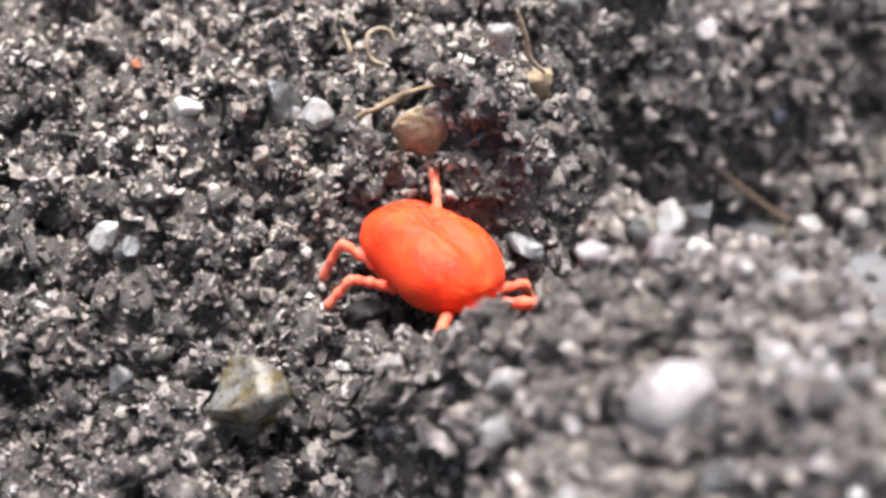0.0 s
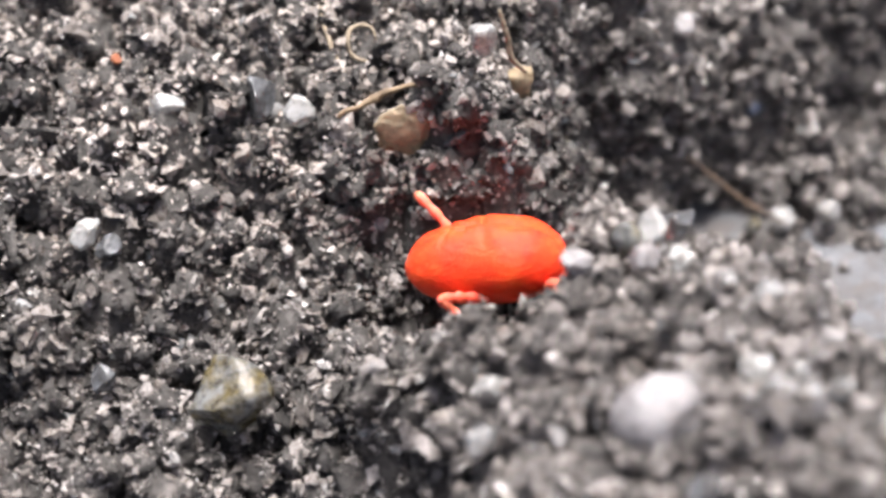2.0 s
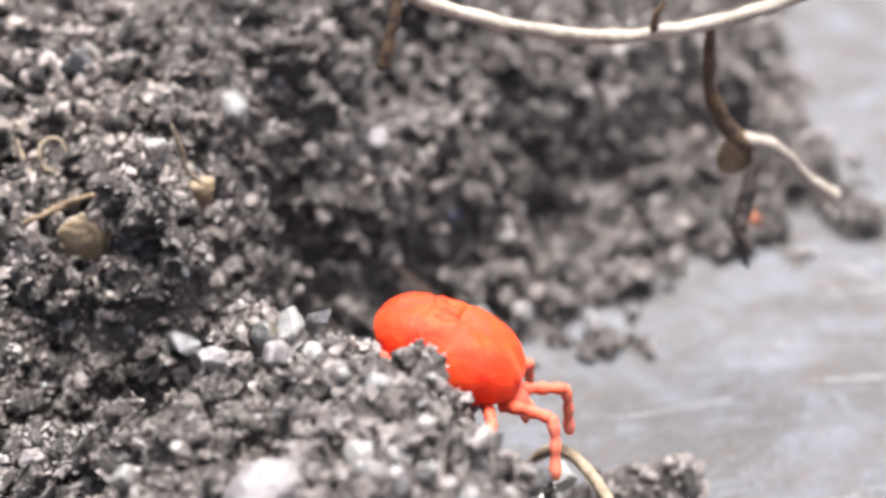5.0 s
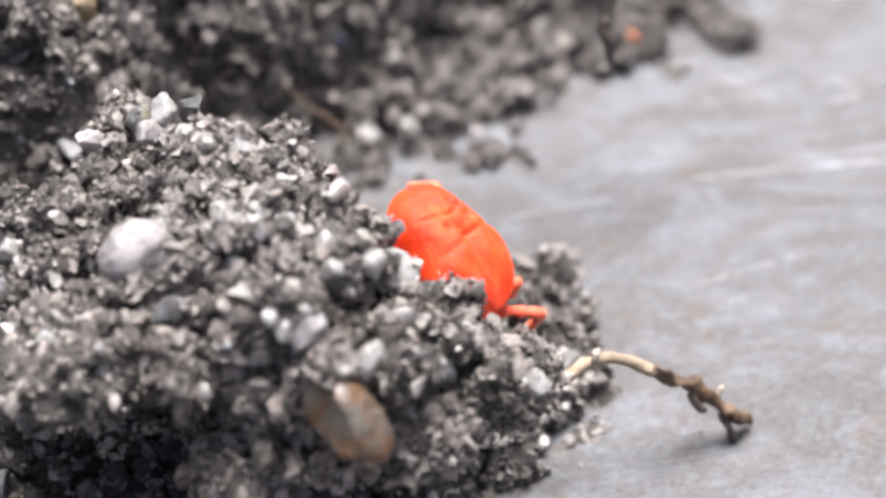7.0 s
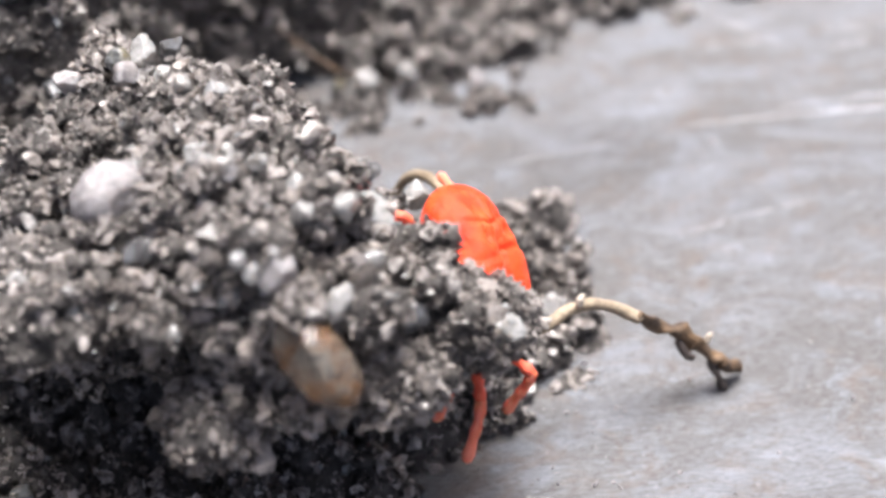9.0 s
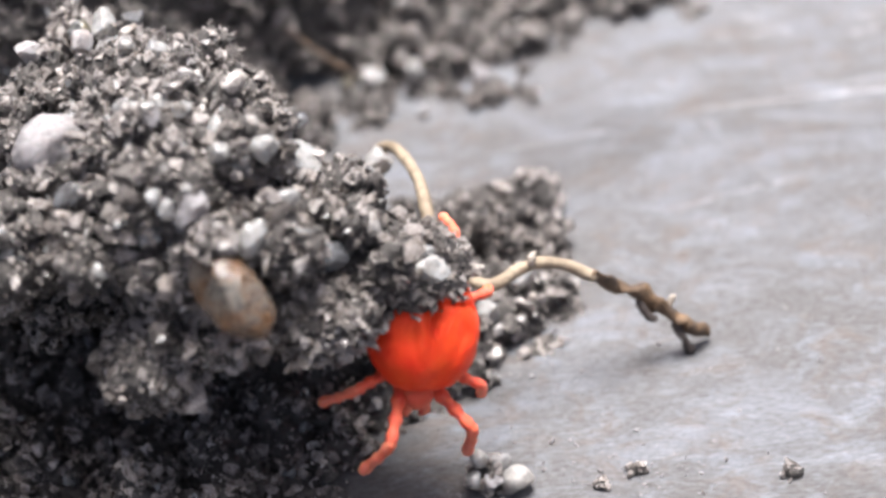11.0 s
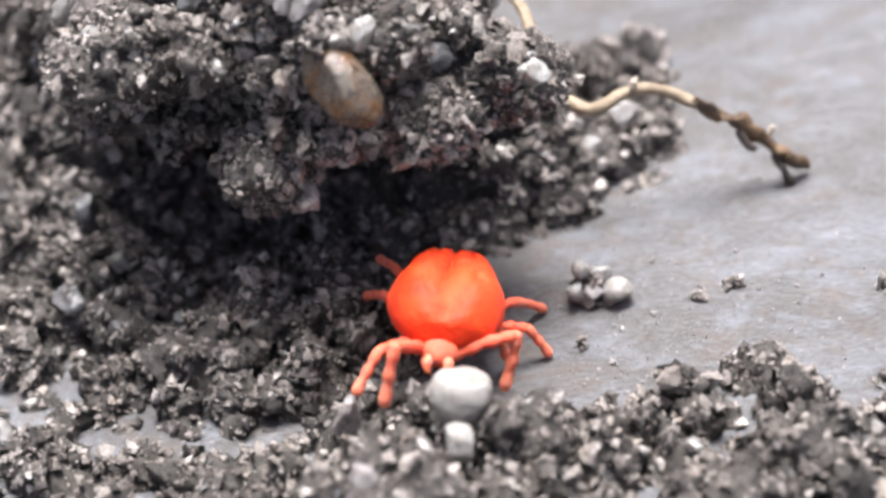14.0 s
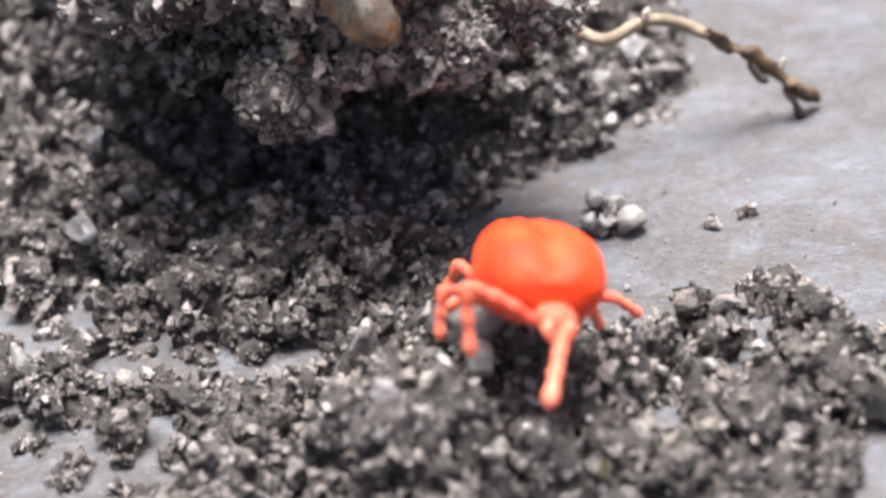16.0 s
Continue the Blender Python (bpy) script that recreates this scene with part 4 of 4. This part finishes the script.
def mite_back():
    """The wrinkled back: broad shoulders, a narrower rump, a groove along the middle and folds across."""
    v, fc = BALL[6]
    x, y, z = v.T
    wide = 0.99 + 0.19 * eased(y, -0.35, 0.3) - 0.06 * np.exp(-(((y + 0.12) / 0.2) ** 2))
    blunt = np.sign(y) * np.abs(y) ** 0.86
    top = np.where(z > 0, 0.93, 0.78) * (1 + 0.08 * y)
    round_x = np.sign(x) * np.abs(x) ** 0.87
    p = np.stack([round_x * wide, blunt * 1.58, z * top], 1)
    up = eased(z, 0.05, 0.6)
    q = p + 0.13 * np.stack([layered(p, 0.8, 2, 21), layered(p, 0.8, 2, 22), 0 * x], 1)
    ax = np.abs(q[:, 0])
    fade = 0.7 + 0.3 * lattice(p / 0.45, 7)

    def fold(u, where, depth):
        return depth * np.exp(-(u**2)) * where

    sink = fold(q[:, 0] / 0.32, up * (0.4 + 0.6 * eased(q[:, 1], -0.4, 0.4)), 0.2)
    sink += fold(q[:, 0] / 0.06, up * fade * eased(0.9 - q[:, 1], 0.0, 0.5), 0.12)
    sink += fold((q[:, 1] - 0.02 - 0.2 * ax + 0.1 * ax**2) / 0.05, up * fade * eased(1.05 - ax, 0.0, 0.3), 0.12)
    sink += fold((q[:, 1] + 0.62 + 0.15 * ax) / 0.05, up * fade * eased(0.8 - ax, 0.0, 0.3), 0.1)
    sink += fold((ax - 0.42 - 0.1 * q[:, 1]) / 0.06, up * fade * eased(q[:, 1], -1.1, -0.7) * eased(0.0 - q[:, 1], 0.0, 0.3), 0.1)
    sink += fold((ax - 0.6 + 0.25 * q[:, 1]) / 0.07, up * eased(q[:, 1], 0.15, 0.5) * eased(1.2 - q[:, 1], 0.0, 0.3), 0.03)
    for cx, cy, deep in ((0.36, -0.3, 0.09), (-0.32, -0.34, 0.1), (0.28, -0.98, 0.08), (-0.33, -0.85, 0.06), (0.5, 0.55, 0.05), (-0.55, 0.6, 0.06), (0.04, -0.2, 0.08)):
        sink += deep * np.exp(-(((q[:, 0] - cx) / 0.15) ** 2 + ((q[:, 1] - cy) / 0.17) ** 2)) * up
    p = p * (1 + 0.035 * layered(p, 0.6, 3, 5) + 0.006 * lattice(p / 0.05, 6))[:, None]
    p[:, 2] -= sink
    return p + (0, 0, 1.25), fc


def build_mite():
    mite = new("velvet_mite")
    tagged(mite, "scarlet velvety mite walking over soil and slab", "mite")
    part("body", mite_back(), BODY, mite, "scarlet wrinkled velvety back")
    v3, f3 = BALL[3]
    head = part("head", (v3 * (0.36, 0.42, 0.27) * (1 - 0.25 * eased(v3[:, 1:2], 0.0, 1.0)) + (0, 1.6, 0.84), f3), LEG, mite, "coral red snout")
    for side in (-1, 1):
        part("palp", tube(((0.13 * side, 1.75, 0.84), (0.2 * side, 1.9, 0.76), (0.16 * side, 1.98, 0.6)), (0.1, 0.11, 0.06), 8, 5), TIP, head)
    for n, span in enumerate(LEG_SPANS):
        k, fat = span / 2, (1.12, 1.0, 0.95, 0.95)[n]
        thigh = tube(((0, 0, 0), (0.35 * k, 0, 0.04), (0.7 * k, 0, 0.03), (k, 0, 0)), tuple(fat * r for r in (0.13, 0.1, 0.135, 0.09, 0.13, 0.085, 0.12, 0.095)), 12, 10, 0.015, n)
        shank = tube(((-0.03, 0, 0), (0.35 * k, 0, 0.03), (0.7 * k, 0, 0.015), (k - 0.05, 0, 0)), tuple(fat * r for r in (0.1, 0.115, 0.08, 0.11, 0.085, 0.105, 0.12, 0.09)), 12, 10, 0.012, n + 9)
        for side in (-1, 1):
            leg = part("leg", thigh, LEG, mite, "jointed coral red leg")
            LEGS[n, side] = leg, part("foot", shank, TIP, leg, "paler blunt foot")
    return mite


build_slab()
build_soil()
build_clump()
build_stones()
scatter_quartz()
build_clod("dark soil crumb alone on the far slab", (4.25, 16.2, 0), (0.85, 0.7, 0.7), 201, 120)
build_clod("dark soil crumb at the heap's rim", (-4.1, 11.3, 0), (0.48, 0.4, 0.36), 202, 60)
build_clod("grey soil crumb beside a glassy bead", (-5.05, -3.7, 0), (0.46, 0.42, 0.46), 203, 90)
build_clod("spiky soil crumb beside the clump's skirt", (-3.4, 5.7, 0), (0.85, 0.7, 0.75), 204, 150)
build_clod("tiny soil crumb on the slab", (-2.1, -3.8, 0), (0.2, 0.16, 0.16), 206, 14)
build_clod("tiny soil crumb on the slab", (-2.9, -4.1, 0), (0.16, 0.14, 0.12), 207, 10)
build_clod("tiny dark soil crumb on the slab", (0.95, -4.35, 0), (0.22, 0.16, 0.16), 208, 14)
build_clod("soil crumb on the near slab", (-1.9, -6.65, 0), (0.5, 0.4, 0.45), 209, 60)
build_clod("soil crumb on the near slab", (-1.35, -7.6, 0), (0.6, 0.5, 0.5), 210, 70)
build_shells()
build_roots()
build_scratches()
build_dust()
MITE = build_mite()


# ---- what moves ----
def stance(centre, fwd, up):
    """Pose of the mite with its body's middle at centre (millimetres)."""
    f = Vector(fwd).normalized()
    r = f.cross(Vector(up)).normalized()
    u = r.cross(f)
    m = Matrix((r, f, u)).transposed().to_4x4()
    return Matrix.Translation((Vector(centre) - 1.25 * u) * MM) @ m


def reach(hip, foot, half):
    """Poses of a leg's two halves that put the foot's tip at a place in the mite's space, with the knee upward."""
    hip, way = Vector(hip), Vector(foot) - Vector(hip)
    far = min(max(way.length, 0.5 * half), 1.96 * half)
    way.normalize()
    left = Vector((0, 0, 1)).cross(way)
    left = (left if left.length > 0.05 else Vector((0, 1, 0))).normalized()
    lift = math.acos(far / (2 * half))
    ahead = way * math.cos(lift) + way.cross(left) * math.sin(lift)
    turn = Matrix((ahead, left, ahead.cross(left))).transposed().to_4x4()
    return Matrix.Translation(hip * MM) @ turn, pose(half * MM, 0, 0, 0, math.degrees(2 * lift), 0)


def stride(n, side, seen):
    """Keys one leg: the places of its foot that are known, and a plain gait between."""
    leg, foot = LEGS[n, side]
    hip, half = (HIPS[n][0] * side, *HIPS[n][1:]), LEG_SPANS[n] / 2
    known = {t: place for t, *place in seen}
    yaw, out = radians((62, 24, -22, -58)[n]), 0.72 * LEG_SPANS[n]
    rows = []
    for k in range(33):
        t = k * 0.5
        beat = 2 * math.pi * (t * 0.9 + (0.5 if (n + (side > 0)) % 2 else 0.0) + 0.09 * n)
        swing = yaw + 0.22 * math.sin(beat)
        rest = (hip[0] + side * out * math.cos(swing), hip[1] + out * math.sin(swing), 0.05 + 0.2 * max(0.0, math.cos(beat)))
        rows.append((t, *reach(hip, known.get(t, rest), half)))
    walk(leg, [(t, thigh) for t, thigh, shank in rows])
    walk(foot, [(t, shank) for t, thigh, shank in rows])


def motions():
    walk(MITE, [(t, stance(c, f, u)) for t, c, f, u in (
        (0, (-16.22, 5.62, 5.27), (0.71, -0.69, -0.13), (0.24, 0.06, 0.97)),
        (0.5, (-16.18, 5.51, 5.87), (0.68, -0.72, -0.14), (0.01, -0.19, 0.98)),
        (1, (-15.76, 5.34, 5.71), (0.83, -0.55, -0.01), (0.02, 0.01, 1.00)),
        (1.5, (-15.48, 5.06, 5.49), (0.84, -0.48, 0.26), (0.02, 0.51, 0.86)),
        (2, (-14.75, 5.12, 5.42), (1.00, -0.04, 0.08), (-0.06, 0.43, 0.90)),
        (2.5, (-13.27, 4.95, 5.53), (0.99, 0.00, 0.11), (-0.11, 0.39, 0.91)),
        (3, (-12.75, 4.68, 5.73), (0.99, 0.03, 0.16), (-0.17, 0.15, 0.98)),
        (3.5, (-11.88, 4.71, 5.90), (0.97, 0.04, 0.25), (-0.25, 0.14, 0.96)),
        (4, (-10.65, 4.42, 6.63), (0.99, -0.11, 0.05), (-0.01, 0.39, 0.92)),
        (5.2, (-8.5, 3.2, 6.6), (0.82, -0.4, -0.4), (0.4, 0.0, 0.95)),
        (6.5, (-6.61, 1.59, 5.04), (0.49, -0.66, -0.57), (0.48, -0.34, 0.81)),
        (7, (-6.53, 0.99, 5.01), (0.55, -0.58, -0.60), (0.54, -0.30, 0.78)),
        (7.5, (-6.51, 0.53, 4.93), (0.48, -0.66, -0.58), (0.57, -0.27, 0.77)),
        (8, (-6.28, 0.42, 4.53), (0.48, -0.67, -0.56), (0.77, 0.01, 0.64)),
        (8.5, (-6.11, -0.38, 4.50), (0.44, -0.47, -0.76), (0.79, -0.21, 0.58)),
        (9, (-5.96, -1.02, 4.86), (0.26, -0.64, -0.72), (0.79, -0.29, 0.54)),
        (10.3, (-5.9, -2.4, 4.5), (0.08, -0.62, -0.8), (0.7, -0.5, 0.5)),
        (11.5, (-6.12, -3.52, 3.92), (-0.16, -0.61, -0.78), (0.28, -0.78, 0.56)),
        (12, (-6.36, -4.01, 3.33), (-0.26, -0.39, -0.88), (0.18, -0.92, 0.36)),
        (12.5, (-6.64, -4.22, 2.91), (-0.23, -0.85, -0.48), (-0.01, -0.49, 0.87)),
        (13, (-7.07, -4.28, 2.11), (-0.20, -0.97, -0.15), (0.30, -0.21, 0.93)),
        (13.5, (-7.45, -4.87, 1.84), (-0.13, -0.99, 0.04), (0.19, 0.02, 0.98)),
        (14, (-7.77, -5.65, 1.81), (-0.02, -0.97, 0.23), (0.25, 0.22, 0.94)),
        (14.5, (-8.02, -6.37, 1.88), (0.04, -0.89, 0.45), (0.17, 0.45, 0.88)),
        (15, (-7.20, -7.79, 2.72), (0.19, -0.88, 0.43), (0.18, 0.46, 0.87)),
        (15.5, (-6.81, -8.99, 3.29), (0.20, -0.84, 0.50), (0.21, 0.54, 0.82)),
        (16, (-6.35, -9.45, 3.31), (0.26, -0.90, 0.34), (0.20, 0.40, 0.89)))])
    stride(0, -1, ((0.5, -1.11, 1.92, 0.05), (1, -2.34, 1.11, 0.05), (1.5, -2.5, 1.3, 1.52), (2.5, -1.96, 2.95, 0.2), (3, -0.95, 3.57, 0.17), (3.5, -0.19, 3.55, 0.05), (4, 0.17, 3.44, -0.28), (7, -1.21, 2.3, 0.05), (11.5, -1.32, 3.03, 0.06), (12, -1.78, 2.97, 0.05), (12.5, -0.71, 2.81, 0.05), (13, -0.45, 2.3, 0.04), (13.5, -0.51, 1.63, 0.04), (14, -1.3, 1.23, 0.05), (14.5, -1.74, -0.27, 0.06), (15, -0.45, 2.43, 0.05), (15.5, -1.16, 0.21, 0.05), (16, 0.5, 3.45, -0.04)))
    stride(0, 1, ((0.5, -0.38, 1.59, 0.06), (1, -1.44, 1.47, 0.06), (3, -0.2, 2.71, 0.05), (3.5, 0.36, 3.16, 0.05), (4, 0.58, 2.34, 0.05), (7.5, 1.42, 3.09, -0.39), (8, 1.06, 2.61, -1.07), (8.5, 1.62, 2.66, -0.68), (9, 1, 3.55, 0.14), (11.5, 0.75, 3.7, 0.92), (12, 1.32, 3.46, 0.3), (12.5, 1.3, 2.5, 0.05), (13, 1.44, 2.58, 0.05), (13.5, 1.47, 1.12, 0.05), (14, 0.86, 2.55, 0.05), (14.5, 0.55, 3.61, 0.03), (15, 0.17, 3.35, 0.05), (15.5, 0.34, 3.49, -0.28), (16, 1.25, 1.21, 0.05)))
    stride(1, -1, ((0.5, -1.72, 1.75, 0.05), (11.5, -1.52, 2.29, 0.05), (12, -1.44, 2.23, 0.05), (12.5, -1.27, 1.75, 0.04), (13, -1.35, 1.67, 0.06), (13.5, -1.42, 0.98, 0.05), (14, -1.3, -0.12, 0.05), (14.5, -2.27, 0.61, 0.46), (15, -1.21, 1.99, 0.05), (15.5, -1.72, 1.74, 0.05), (16, -1.42, -0.38, 0.17)))
    stride(1, 1, ((1, 0.27, 1.44, 0.05), (1.5, 0.15, 0.94, 0.05), (3.5, -0.42, 1.63, 0.05), (4, -0.21, 0.56, 0.05), (6.5, 1.73, 0.01, -0.09), (7.5, 1.51, 0.02, 0.05), (8, 1.09, -0.36, -0.21), (9, 1.4, 2.58, 0.05), (11.5, 1.11, 1.37, 0.05), (12, 0.9, 1, 0.05), (12.5, 1.84, 1.93, 0.05), (13, 1.49, 1.14, 0.05), (13.5, 1.55, 1.54, 0.05), (14, 1.44, 2.27, 0.05), (14.5, 1.39, 0.76, 0.05), (15, 1.43, 2.16, 0.05), (15.5, 1.12, 0.65, 0.05), (16, 1.34, -0.5, 0.42)))
    stride(2, -1, ((9, -0.5, 0.2, -0.1), (11.5, -0.5, 0.2, -0.1), (12, -0.5, 0.2, -0.1), (12.5, -0.95, 0.59, 0.05), (13, -1.83, -1.18, 0.05), (13.5, -2.1, -0.15, 0.05), (14, -2.17, -0.52, 0.05), (14.5, -2.15, -0.97, 0.33), (15.5, -2.24, -0.86, 1.02), (16, -2.28, -0.73, 0.31)))
    stride(2, 1, ((0, 1.68, -0.97, 0.05), (0.5, 2.01, -0.96, 0.05), (1, 0.64, -0.55, 0.06), (1.5, 0.9, -0.46, 0.5), (2, 0.9, -0.32, 0.21), (6.5, 1.38, -0.68, 0.05), (7, 1.08, -1, 0.05), (7.5, 0.52, -1.44, 0.05), (8, 1.33, -0.74, 0.05), (8.5, 1.09, -1.39, 0.05), (9, 1.74, -1.19, 0.05), (13, 1.7, -1.2, 1.56), (13.5, 2.14, -0.51, 0.05), (14, 1.74, -1.41, 0.4), (14.5, 1.68, -1.22, 0.05), (15, 1.65, -1.44, 0.26), (15.5, 1.64, -1.46, 0.33), (16, 1.57, 0.23, 0.05)))
    stride(3, -1, ((0, -1.1, -1.16, 2.39), (0.5, -1.3, -1.18, 1.3), (1, -1.12, -1.35, 1.58), (1.5, -0.4, -1.14, 2.64), (2, -0.9, -1.3, 2.57), (8, -2.35, -1.33, 1.41), (8.5, -2.45, -1.4, 0.62), (9, -1.92, -1.97, 0.19), (11.5, -0.99, -1.53, 0.06), (12, -1.26, -2.19, 0.05), (13, -1.51, -1.65, 0.05), (13.5, -1.49, -2.26, 0.18), (14, -1.98, -1.99, 0.41)))
    stride(3, 1, ((0, 1.05, -1.72, 0.05), (0.5, 1.63, -1.47, 0.05), (1, 1.52, -0.9, 0.05), (1.5, 1.14, -1.9, 0.05), (2, -1.25, -1.23, 0.38), (2.5, -0.29, -2.28, 0.32), (3, -1.08, -1.48, 0.18), (6.5, 0.44, -2.43, 0.09), (7, 1.05, -1.25, 0.05), (12.5, 1.36, -1.89, 0.05), (13, 1.25, -2.4, 1.08), (13.5, 0.76, -1.56, 2.46), (14, 1.62, -2.26, 0.93), (14.5, 1.52, -2.32, 0.78)))


motions()
